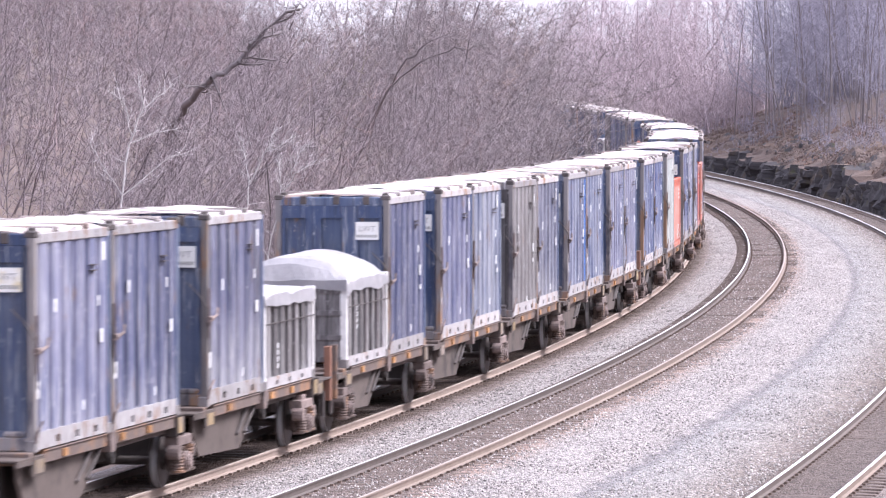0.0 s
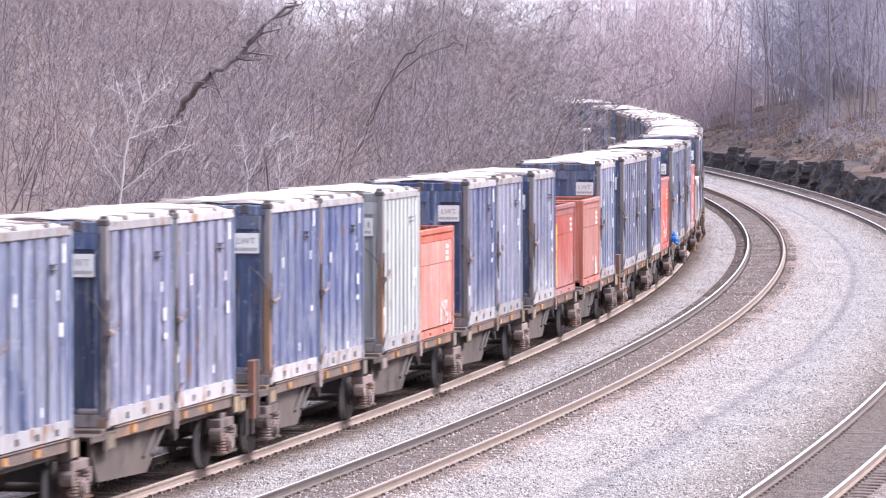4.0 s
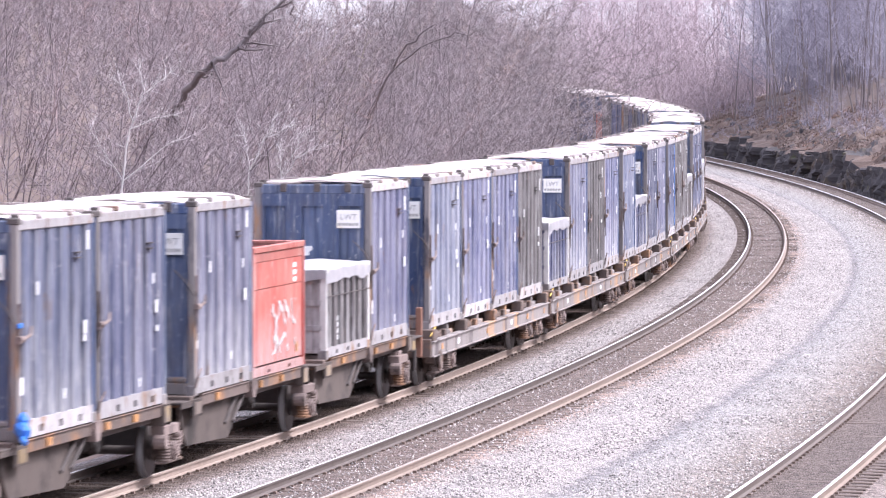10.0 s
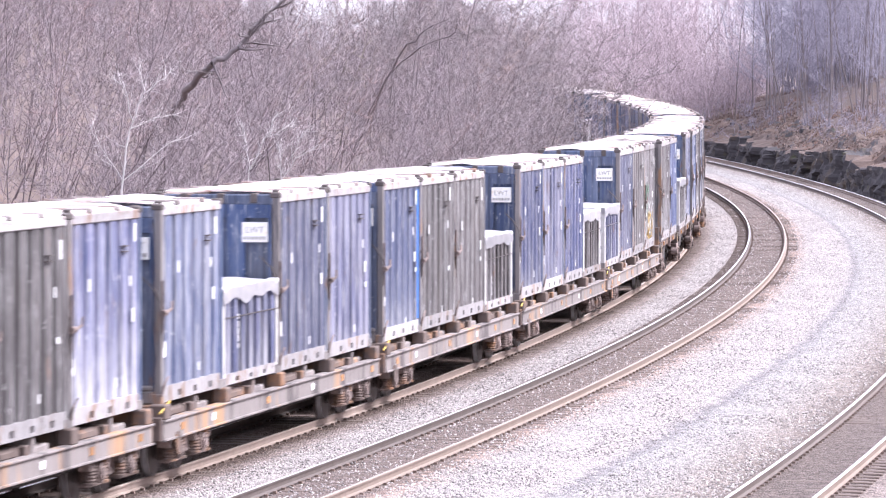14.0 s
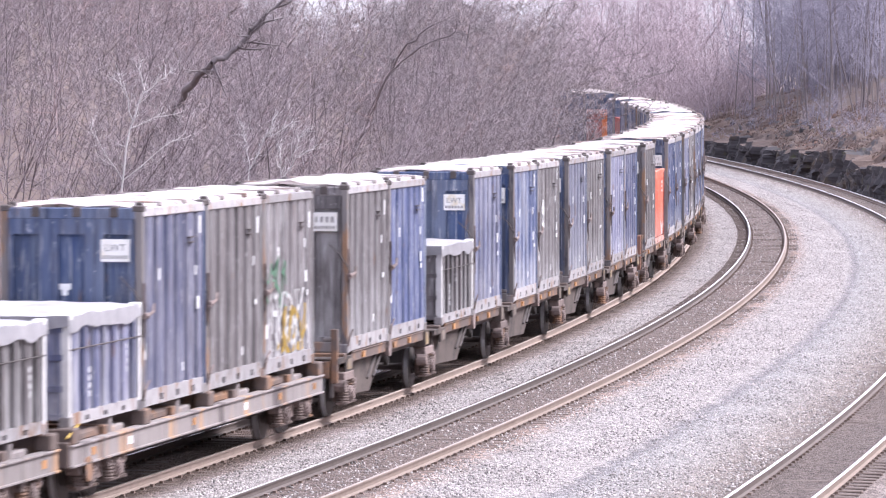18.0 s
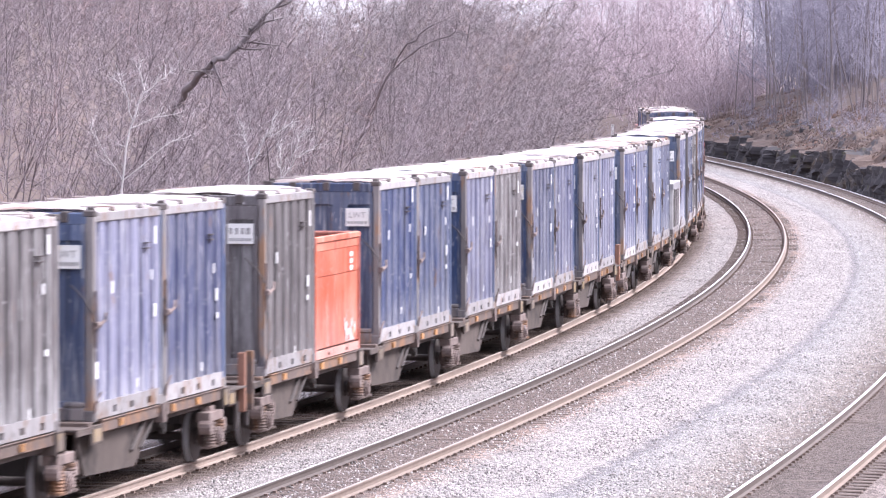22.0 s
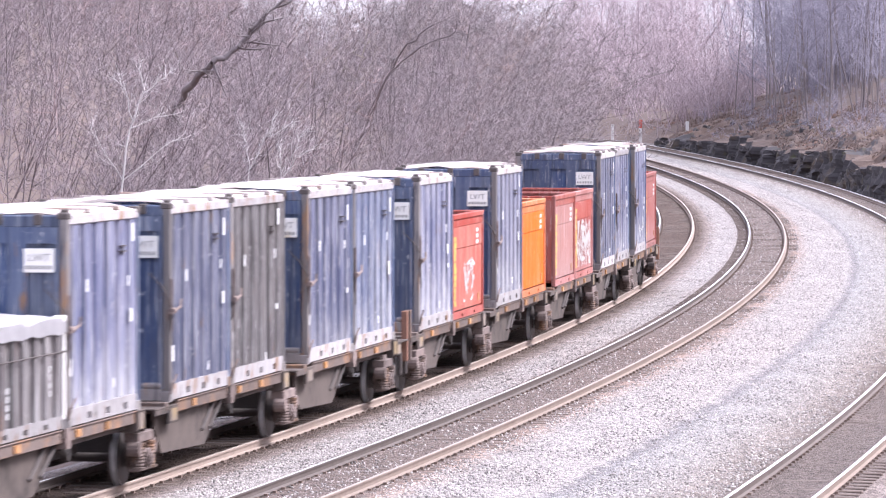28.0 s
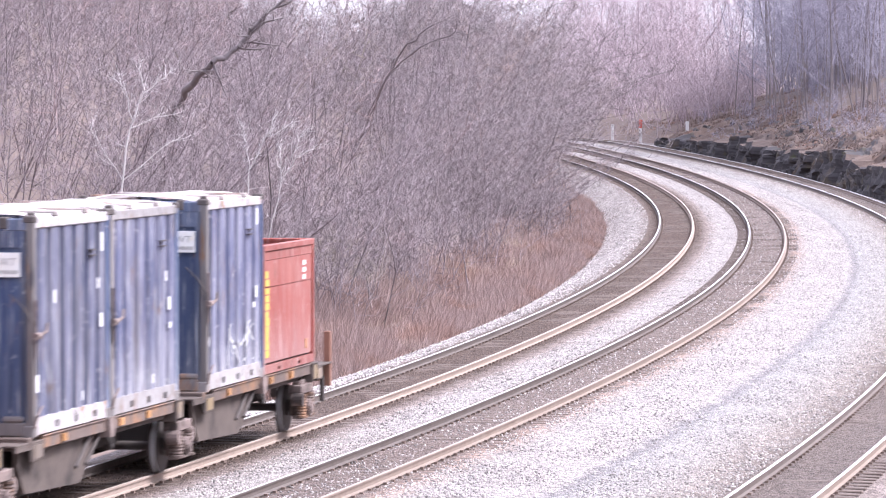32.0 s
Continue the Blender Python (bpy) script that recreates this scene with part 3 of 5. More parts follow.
def build_rock_face():
    """Dark broken rock at the cutting's foot on the outside of the bend: a craggy face, an earthy brow and fallen lumps."""
    rng = np.random.default_rng(5)
    ss, up = np.arange(40, 266, 0.3), np.linspace(0, 1, 13)
    brow = np.linspace(0.05, 1.0, 22)
    verts, faces, index = [], [], []
    for s in ss:
        tall = rock_top(s)
        for u in up:
            z = -0.95 + (tall + 0.95) * u
            bs, bz = s + 0.5 * noise.noise((s * 0.6, z, 3)), z + 0.3 * noise.noise((s * 0.5, z * 0.8, 8))
            block = noise.cell((bs * 0.5, 0.5, 2.5)) * 0.5 + noise.cell((bs * 0.95, bz * 0.45 + 0.4 * noise.noise((s * 0.4, 2, 2)), 7.5)) * 0.3
            lat = 13.1 + 0.5 * u + block + 0.35 * noise.fractal((s * 0.45, z * 0.9, 2), 1.0, 2.0, 4) + 0.12 * noise.noise((s * 2.4, z * 2.6, 9))
            verts.append(along(s + 0.12 * noise.noise((s * 2, z * 2, 5)), lat, z + 0.12 * noise.noise((s * 1.3, u * 5, 1))))
        level = float(np.interp(s, S, CZ))
        for u in brow:
            lat = 14.2 + 4.6 * u + 0.3 * noise.noise((s * 0.8, u * 4, 3))
            crag = max(0.0, noise.noise((s * 0.5, lat * 0.6, 12)) - 0.15) * 0.8 + 0.22 * noise.fractal((s * 1.5, lat * 1.5, 21), 1.0, 2.0, 3)
            verts.append(along(s, lat, shelf_height(s, lat) - level + crag - (0.4 if u == 1 else 0)))
    k, kr = len(up) + len(brow), len(up)
    for i in range(len(ss) - 1):
        for j in range(k - 1):
            faces.append((i * k + j, i * k + j + 1, (i + 1) * k + j + 1, (i + 1) * k + j))
            lat = 14.2 + 4.6 * brow[min(max(j - kr, 0), len(brow) - 1)]
            index.append(0 if j < kr - 1 or noise.fractal((ss[i] * 0.5, lat * 0.8, 12), 1.0, 2.0, 4) > 0.28 else 1)
    base = [(-1, -1, -1), (1, -1, -1), (1, 1, -1), (-1, 1, -1), (-0.7, -0.6, 1), (0.8, -0.7, 0.8), (0.6, 0.7, 1.1), (-0.8, 0.7, 0.7)]
    cube = [(0, 3, 2, 1), (4, 5, 6, 7), (0, 1, 5, 4), (1, 2, 6, 5), (2, 3, 7, 6), (3, 0, 4, 7)]
    for i in range(560):
        s, r = rng.uniform(60, 262), rng.uniform(0.12, 0.42)
        if i < 400:
            lat = 13.2 + abs(rng.normal(0, 0.35))
            z = max(-0.75, float(ground_height(np.array(s), np.array(lat)) - np.interp(s, S, CZ)) + r * 0.3)
        else:
            lat, r = rng.uniform(14.4, 18), r * 0.5
            z = shelf_height(s, lat) - float(np.interp(s, S, CZ)) + r * 0.2
        o = len(verts)
        for p in base:
            q = np.array(p) * r * rng.uniform(0.6, 1.2, 3)
            verts.append(along(s + q[0], lat + q[1], z + q[2]))
        faces += [tuple(o + j for j in q) for q in cube]
    tagged(new("rock_face", mesh_of("rock_face", verts, faces, [M["rock"], M["soil"]], False, index + [0] * (len(faces) - len(index)))), "dark mossy broken rock at the foot of the cutting", "rock face", kind="structure")


def litter(name, n, s0, s1, lat0, lat1, size, seed, label, power=1.0):
    """Dead leaves and grass blades lying on the ground, one object."""
    rng = np.random.default_rng(seed)
    s = rng.uniform(s0, s1, n)
    lat = lat0 + (lat1 - lat0) * rng.random(n) ** power
    x, y, _h = along(s, lat)
    keep = abs(x) < 0.0956 * y + 2
    s, lat, x, y = s[keep], lat[keep], x[keep], y[keep]
    clump = np.array([noise.noise((a * 0.35, b * 0.35, 2.0)) for a, b in zip(s, lat)])
    keep = clump > -0.25
    s, lat, x, y = s[keep], lat[keep], x[keep], y[keep]
    z, n = ground_height(s, lat), len(s)
    if lat0 > 14:
        z = np.array([max(h, shelf_height(a, b)) if b < 18.8 and a < 264 else h for h, a, b in zip(z, s, lat)])
    r = rng.uniform(*size, n)[:, None]
    a = rng.uniform(0, 6.28, n)
    side = np.stack([np.cos(a), np.sin(a), rng.normal(0, 0.3, n)], 1) * r * 0.35
    tip = np.stack([rng.normal(0, 0.5, n), rng.normal(0, 0.5, n), rng.uniform(0.2, 1.2, n)], 1) * r
    c = np.stack([x, y, z], 1)
    v = np.stack([c - side, c + side, c + tip + side * 0.5, c + tip - side * 0.5], 1).reshape(-1, 3)
    f = np.arange(4 * n).reshape(n, 4)
    tagged(new(name, big_mesh(name, v, f, M["litter"])), label, "leaf litter", kind="stuff")


# ---- woods ----
def limb(rng, segs, p, d, length, r, n, wander, up=0.03):
    """Adds a wandering tapered limb; returns its points."""
    pts = [p]
    step = length / n
    for i in range(n):
        d = d + rng.normal(0, wander, 3)
        d[2] += up
        d = d / np.linalg.norm(d)
        q = p + d * step
        segs.append((p, q, r * (1 - 0.8 * i / n), r * (1 - 0.8 * (i + 1) / n)))
        p = q
        pts.append((p))
    return pts, d


def tube_mesh(name, segs, mat, sides=3):
    v, f, tri = tube_arrays(*(np.array([s[i] for s in segs]) for i in range(4)), sides)
    return big_mesh(name, v, f, mat, tri)


def tube_arrays(a, b, ra, rb, sides=3):
    """Points, quads and triangles of tapered pieces of wood; the finest ends run to a point."""
    d = b - a
    d /= np.linalg.norm(d, axis=1)[:, None] + 1e-9
    ref = np.where(abs(d[:, 2:3]) > 0.9, [[1.0, 0, 0]], [[0, 0, 1.0]])
    u = np.cross(d, ref)
    u /= np.linalg.norm(u, axis=1)[:, None] + 1e-9
    w = np.cross(d, u)
    ang = np.arange(sides) * 2 * np.pi / sides
    ring = u[:, None] * np.cos(ang)[None, :, None] + w[:, None] * np.sin(ang)[None, :, None]
    tip = rb < 0.0048
    tube, n, m = ~tip, int((~tip).sum()), int(tip.sum())
    v = np.concatenate([a[tube][:, None] + ring[tube] * ra[tube][:, None, None], b[tube][:, None] + ring[tube] * rb[tube][:, None, None]], 1).reshape(-1, 3)
    q = np.array([(i, (i + 1) % sides, sides + (i + 1) % sides, sides + i) for i in range(sides)])
    quads = (q[None] + 2 * sides * np.arange(n)[:, None, None]).reshape(-1, 4)
    v2 = np.concatenate([a[tip][:, None] + ring[tip] * ra[tip][:, None, None], b[tip][:, None]], 1).reshape(-1, 3)
    q = np.array([(i, (i + 1) % sides, sides) for i in range(sides)])
    tris = (q[None] + (sides + 1) * np.arange(m)[:, None, None]).reshape(-1, 3) + len(v)
    return np.concatenate([v, v2]), quads, tris


def thicket(rng, stems, height, spread, twigs, lean=(0.0, 0.0), sweep=0.13, arch=0.0):
    """Segments of a clump of bare birch and willow scrub."""
    segs = []
    for _ in range(stems):
        p = np.array([rng.normal(0, spread), rng.normal(0, spread), -0.3])
        h = height * rng.uniform(0.55, 1.1)
        d = np.array([rng.normal(lean[0], sweep), rng.normal(lean[1], sweep), 1.0])
        r = rng.uniform(0.012, 0.032)
        pts, _d = limb(rng, segs, p, d / np.linalg.norm(d), h, r, 6, 0.1 + 0.25 * sweep, 0.03 - 0.1 * arch)
        for _k in range(twigs):
            t = rng.uniform(0.15, 1.0) * 6
            i = min(int(t), 5)
            o = pts[i] + (pts[i + 1] - pts[i]) * (t - i)
            a = rng.uniform(0, 6.28)
            q = np.array([math.cos(a) + arch, math.sin(a), rng.uniform(-0.1, 1.4 - arch * 0.6)])
            ln = rng.uniform(0.5, 1.7) * (1.15 - t / 9)
            tp, _d = limb(rng, segs, o, q / np.linalg.norm(q), ln, 0.0095, 2, 0.22, 0.05)
            for _j in range(3):
                a = rng.uniform(0, 6.28)
                e = tp[1] + np.array([math.cos(a), math.sin(a), rng.uniform(0.2, 1.3)]) * rng.uniform(0.2, 0.55)
                segs.append((tp[1], e, 0.0075, 0.004))
    return segs


def scatter_wood(name, places, variants, mat, seed, label, category, size=(0.8, 1.25), spin=6.28):
    """One object of many clumps set on the ground."""
    rng = np.random.default_rng(seed)
    vs, fs, ts, o = [], [], [], 0
    arrays = [tube_arrays(*(np.array([s[i] for s in segs]) for i in range(4))) for segs in variants]
    for s, lat in places:
        v, f, tri = arrays[rng.integers(len(arrays))]
        x, y, _h = along(s, lat)
        z = float(ground_height(np.array(s), np.array(lat)))
        a, k = rng.uniform(-spin / 2, spin / 2), rng.uniform(*size)
        c, q = math.cos(a) * k, math.sin(a) * k
        w = np.stack([v[:, 0] * c - v[:, 1] * q + x, v[:, 0] * q + v[:, 1] * c + y, v[:, 2] * k + z], 1)
        vs.append(w)
        fs.append(f + o)
        ts.append(tri + o)
        o += len(w)
    return tagged(new(name, big_mesh(name, np.concatenate(vs), np.concatenate(fs), mat, np.concatenate(ts))), label, category, kind="stuff")


def in_view(s, lat, margin=4.0):
    x, y, _z = along(s, lat)
    return abs(x) < 0.0956 * y + margin


def build_woods():
    rng = np.random.default_rng(11)
    scrub = [thicket(rng, 8, 8.5, 1.1, 18, (0.16, 0.0), 0.3) for _ in range(12)]
    arching = [thicket(rng, 7, 7.5, 0.9, 20, (0.45, 0.0), 0.33, 0.7) for _ in range(8)]
    low = [thicket(rng, 12, 3.6, 0.9, 9) for _ in range(5)]
    small = [thicket(rng, 6, 2.6, 0.5, 6) for _ in range(5)]
    places = []
    while len(places) < 350:
        s, lat = rng.uniform(-5, 300), -rng.uniform(8.5, 44)
        x, y, _z = along(s, lat)
        if in_view(s, lat, 2) and rng.random() < (1.3 - abs(lat) / 44) * (1.0 if x / y < -0.035 else 0.5):
            places.append((s, lat))
    scatter_wood("birch_thicket", places, scrub, M["bark"], 1, "dense leafless birch and willow thicket on the bank", "woodland", spin=1.6)
    places = []
    while len(places) < 130:
        s, lat = (rng.uniform(0, 300) if len(places) < 60 else rng.uniform(45, 150)), -rng.uniform(6.2, 12)
        if in_view(s, lat):
            places.append((s, lat))
    scatter_wood("lineside_scrub", places, low, M["bark"], 2, "bare grey-brown scrub at the edge of the wood", "scrub")
    upright = [thicket(rng, 9, 8.0, 0.9, 20, (0.1, 0.0), 0.2, 0.3) for _ in range(8)]
    places = [(s, -rng.uniform(8.0, 13)) for s in rng.uniform(105, 165, 45)]
    scatter_wood("arching_thicket", places, arching, M["bend_bark"], 13, "bare arching thicket on the bank beside the track", "woodland", (1.0, 1.4), 1.4)
    places = [(s, -rng.uniform(7.5, 13)) for s in rng.uniform(150, 215, 50)] + [(s, -rng.uniform(6.6, 11)) for s in rng.uniform(205, 268, 50)] + [(s, -rng.uniform(4.6, 7.0)) for s in rng.uniform(226, 262, 34)]
    scatter_wood("bend_thicket", places, upright, M["bend_bark"], 12, "tall bare thicket on the inside of the bend", "woodland", (0.95, 1.45), 2.0)
    places = [(s, -rng.uniform(5.6, 7.6)) for s in rng.uniform(182, 212, 20)]
    scatter_wood("track_edge_scrub", places, arching, M["bend_bark"], 16, "bare scrub leaning towards the track on the bend", "scrub", (0.42, 0.62), 0.9)
    places = [(s, -rng.uniform(6.5, 10)) for s in rng.uniform(120, 230, 70)]
    scatter_wood("overhanging_scrub", places, small, M["bend_bark"], 6, "bare scrub crowding the track round the bend", "scrub", (0.7, 1.2))
    places = []
    while len(places) < 95:
        s, lat = rng.uniform(205, 420), -rng.uniform(7, 40)
        x, y, _z = along(s, lat)
        if -0.02 < x / y < 0.0335:
            places.append((s, lat))
    scatter_wood("inner_wood", places, arching, M["bend_bark"], 9, "leafless wood on the inside of the bend", "woodland", (1.5, 2.1), 1.6)
    places = []
    while len(places) < 125:
        s, lat = rng.uniform(262, 520), rng.uniform(15, 85)
        x, y, _z = along(s, lat)
        if -0.005 < x / y < 0.066:
            places.append((s, lat))
    scatter_wood("far_wood", places, scrub, M["far_haze_bark"], 7, "leafless wood far round the bend, its bark paled for haze", "woodland", (1.3, 2.1))
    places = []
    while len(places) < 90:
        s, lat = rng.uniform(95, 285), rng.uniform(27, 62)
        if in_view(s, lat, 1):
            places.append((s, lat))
    scatter_wood("bank_wood", places, scrub, M["bank_haze_bark"], 14, "hazy grey leafless wood on the bank above the rocks", "woodland", (1.2, 2.0))
    places = []
    while len(places) < 45:
        s, lat = rng.uniform(80, 270), rng.uniform(17.5, 45)
        if in_view(s, lat, 2):
            places.append((s, lat))
    places += [(s, rng.uniform(14.6, 20)) for s in rng.uniform(100, 262, 45)]
    scatter_wood("bank_undergrowth", places, small, M["bank_haze_bark"], 8, "bare undergrowth on the bank above the rock face", "scrub", (0.5, 1.2))
    places = []
    while len(places) < 45:
        s, lat = rng.uniform(266, 340), rng.uniform(13.5, 34)
        x, y, _z = along(s, lat)
        if 0.052 < x / y < 0.068:
            places.append((s, lat))
    scatter_wood("far_scrub", places, low, M["far_haze_bark"], 15, "bare scrub beyond the end of the rock face, paled for haze", "scrub", (0.9, 1.6))


def tufts(name, n, s0, s1, lat0, lat1, tall, mat, seed, label, gap=-0.1):
    """Dense standing dead stems in soft hummocks, one object of fine blades."""
    rng = np.random.default_rng(seed)
    s, lat = rng.uniform(s0, s1, n), rng.uniform(lat0, lat1, n)
    x, y, _h = along(s, lat)
    keep = abs(x) < 0.0956 * y + 1
    s, lat, x, y = s[keep], lat[keep], x[keep], y[keep]
    heap = np.array([noise.fractal((a * 0.16, b * 0.5, seed), 1.0, 2.0, 3) for a, b in zip(s, lat)])
    keep = heap > gap + rng.normal(0, 0.1, len(heap))
    s, lat, x, y, heap = s[keep], lat[keep], x[keep], y[keep], heap[keep]
    z, n = ground_height(s, lat), len(s)
    h = tall * (0.8 + 0.9 * np.clip(heap, -0.5, 0.7)) * rng.uniform(0.6, 1.1, n) * np.clip((-lat - 3.0) / 1.0, 0.35, 1)
    a = rng.uniform(0, 6.28, n)
    wide = rng.uniform(0.007, 0.014, n)
    side = np.stack([np.cos(a) * wide, np.sin(a) * wide, 0 * a], 1)
    c = np.stack([x, y, z - 0.05], 1)
    tip = c + np.stack([rng.normal(0.05, 0.34, n), rng.normal(0, 0.34, n), np.ones(n)], 1) * h[:, None]
    v = np.stack([c - side, c + side, tip], 1).reshape(-1, 3)
    tagged(new(name, big_mesh(name, v, np.arange(3 * n).reshape(n, 3), M[mat])), label, "bracken", kind="stuff")


def bare_tree(rng, height, r, first, limbs, mat, label, spread=1.0, lean=(0, 0), sides=5, wood=None):
    """A leafless tree: trunk, and a crown of limbs and twigs."""
    tree = tagged(new("bare_tree"), label, "tree", "bare trees")
    trunk, crown = [], []
    d = np.array([lean[0], lean[1], 1.0])
    pts, _d = limb(rng, trunk, np.array([0.0, 0, -0.3]), d / np.linalg.norm(d), height, r, 9, 0.035, 0.02)
    for _ in range(limbs):
        t = rng.uniform(first, 0.98) * 9
        i = min(int(t), 8)
        o = pts[i] + (pts[i + 1] - pts[i]) * (t - i)
        a = rng.uniform(0, 6.28)
        q = np.array([math.cos(a), math.sin(a), rng.uniform(0.35, 1.1)])
        ln = spread * height * rng.uniform(0.10, 0.30) * (1.2 - t / 11)
        tp, _d = limb(rng, crown, o, q / np.linalg.norm(q), ln, r * 0.32, 4, 0.14, 0.08)
        for _j in range(7):
            k = rng.integers(1, 5)
            a = rng.uniform(0, 6.28)
            q = np.array([math.cos(a), math.sin(a), rng.uniform(0.2, 1.1)])
            sp, _d = limb(rng, crown, tp[k], q / np.linalg.norm(q), ln * rng.uniform(0.2, 0.55), r * 0.11 + 0.004, 2, 0.16, 0.05)
            e = sp[1] + rng.normal(0, 0.25, 3) * (1, 1, 0.6) + np.array([0, 0, 0.25])
            crown.append((sp[1], e, 0.008, 0.004))
    part_mesh("trunk", tube_mesh("trunk", trunk, wood or mat, sides), tree)
    part_mesh("crown", tube_mesh("crown", crown, mat, 3), tree)
    return tree


def stand(tree, s, lat, turn=0.0, k=1.0):
    x, y, _h = along(s, lat)
    z = float(ground_height(np.array(s), np.array(lat)))
    tree.matrix_basis = pose(x, y, z, 0, 0, turn)
    return tree


def build_trees():
    rng = np.random.default_rng(23)
    dark = [bare_tree(rng, 17, r, 0.15, 36, M["bank_haze_bark"], "tall slender leafless tree on the bank, its crown tinted for haze", lean=(rng.normal(0, 0.05), 0), wood=M["dark_bark"]) for r in (0.05, 0.065, 0.085, 0.04)]
    for i, t in enumerate(dark):
        stand(t, 120 + 30 * i, 19 + 2 * i)
    n = 0
    while n < 80:
        s, lat = rng.uniform(80, 262), rng.uniform(18, 46)
        if in_view(s, lat, 2):
            x, y, _h = along(s, lat)
            z = float(ground_height(np.array(s), np.array(lat)))
            copy_thing(dark[rng.integers(4)], pose(x, y, z, 0, 0, rng.uniform(0, 360)))
            n += 1
    far = [bare_tree(rng, 17, 0.085, 0.25, 30, M["far_haze_bark"], "leafless tree far round the bend, paled for haze") for _ in range(3)]
    for i, t in enumerate(far):
        stand(t, 330 + 25 * i, 12 + 3 * i)
    n = 0
    while n < 40:
        s, lat = rng.uniform(290, 520), rng.uniform(15, 70)
        x, y, _h = along(s, lat)
        if 0.025 < x / y < 0.07:
            z = float(ground_height(np.array(s), np.array(lat)))
            copy_thing(far[rng.integers(3)], pose(x, y, z, 0, 0, rng.uniform(0, 360)))
            n += 1


def marker_post(s, lat, h, red=False):
    """A slim white lineside post."""
    post = tagged(new("marker_post"), "slim white lineside marker post" + (" with a red top" if red else ""), "post", "marker posts")
    part("shaft", box_bm([(-0.12, 0.12, -0.12, 0.12, -0.8, h * (0.62 if red else 0.92))], 0.01), M["marker"], post)
    part("cap", box_bm([(-0.13, 0.13, -0.13, 0.13, h * (0.62 if red else 0.92), h)], 0.01), M["marker_red" if red else "marker"], post)
    x, y, z = along(s, lat, float(np.interp(lat, BED_LAT, BED_Z)))
    z = max(z, float(ground_height(np.array(s), np.array(lat)))) + 0.3
    post.matrix_basis = pose(x, y, z)


def limb_tree(rng, bends, r, twigs, twig_len, mat, label):
    """A tree whose stem follows a few bends (metres across, away and up from its foot), with side branches."""
    tree = tagged(new("bare_tree"), label, "tree", "bare trees")
    trunk, crown = [], []
    ctrl = [np.array(b, float) for b in bends]
    pts = []
    for a, b in zip(ctrl, ctrl[1:]):
        for k in range(4):
            pts.append(a + (b - a) * k / 4 + rng.normal(0, 0.05, 3))
    pts.append(ctrl[-1])
    n = len(pts) - 1
    for i in range(n):
        trunk.append((pts[i], pts[i + 1], r * (1 - 0.75 * i / n), r * (1 - 0.75 * (i + 1) / n)))
    for _ in range(twigs):
        i = rng.integers(int(n * 0.25), n)
        d = pts[i + 1] - pts[i]
        d = d / np.linalg.norm(d) * 0.9 + rng.normal(0, 0.7, 3)
        ln = twig_len * rng.uniform(0.4, 1.1)
        tp, _d = limb(rng, crown, pts[i], d / np.linalg.norm(d), ln, r * 0.33, 5, 0.2, 0.08)
        for _j in range(8):
            k = rng.integers(1, 6)
            q = rng.normal(0, 1, 3) + (0, 0, 0.5)
            sp, _d = limb(rng, crown, tp[k], q / np.linalg.norm(q), ln * rng.uniform(0.2, 0.6), r * 0.12 + 0.003, 3, 0.22, 0.06)
            e = sp[1] + rng.normal(0, 0.22, 3) + (0, 0, 0.15)
            crown.append((sp[1], e, 0.008, 0.004))
    part_mesh("trunk", tube_mesh("trunk", trunk, mat, 6), tree)
    part_mesh("crown", tube_mesh("crown", crown, mat, 3), tree)
    return tree


def birch_tree(rng, stem, boughs, r, label):
    """A slim forked birch: stem, main boughs and fine twigs."""
    tree = tagged(new("bare_tree"), label, "tree", "bare trees")
    trunk, crown = [], []
    for path, r0, segs in [(stem, r, trunk)] + [(b, r * 0.5, crown) for b in boughs]:
        pts = []
        for a, b in zip(path, path[1:]):
            a, b = np.array(a, float), np.array(b, float)
            pts += [a + (b - a) * k / 3 + (rng.normal(0, 0.02, 3) if k else 0) for k in range(3)]
        pts.append(np.array(path[-1], float))
        n = len(pts) - 1
        for i in range(n):
            segs.append((pts[i], pts[i + 1], r0 * (1 - 0.75 * i / n), r0 * (1 - 0.75 * (i + 1) / n)))
        for i in range(4 if path is stem else 1, n):
            for _k in range(3):
                d = (pts[i + 1] - pts[i]) / np.linalg.norm(pts[i + 1] - pts[i]) + rng.normal(0, 0.6, 3)
                tp, _d = limb(rng, crown, pts[i], d / np.linalg.norm(d), rng.uniform(0.3, 0.9), 0.0065, 4, 0.18, 0.05)
                for _j in range(2):
                    d = rng.normal(0, 1, 3) + (0, 0, 0.6)
                    limb(rng, crown, tp[rng.integers(1, 4)], d / np.linalg.norm(d), rng.uniform(0.15, 0.4), 0.0045, 2, 0.2, 0.05)
    part_mesh("trunk", tube_mesh("trunk", trunk, M["pale_bark"], 6), tree)
    part_mesh("crown", tube_mesh("crown", crown, M["pale_bark"], 3), tree)
    return tree


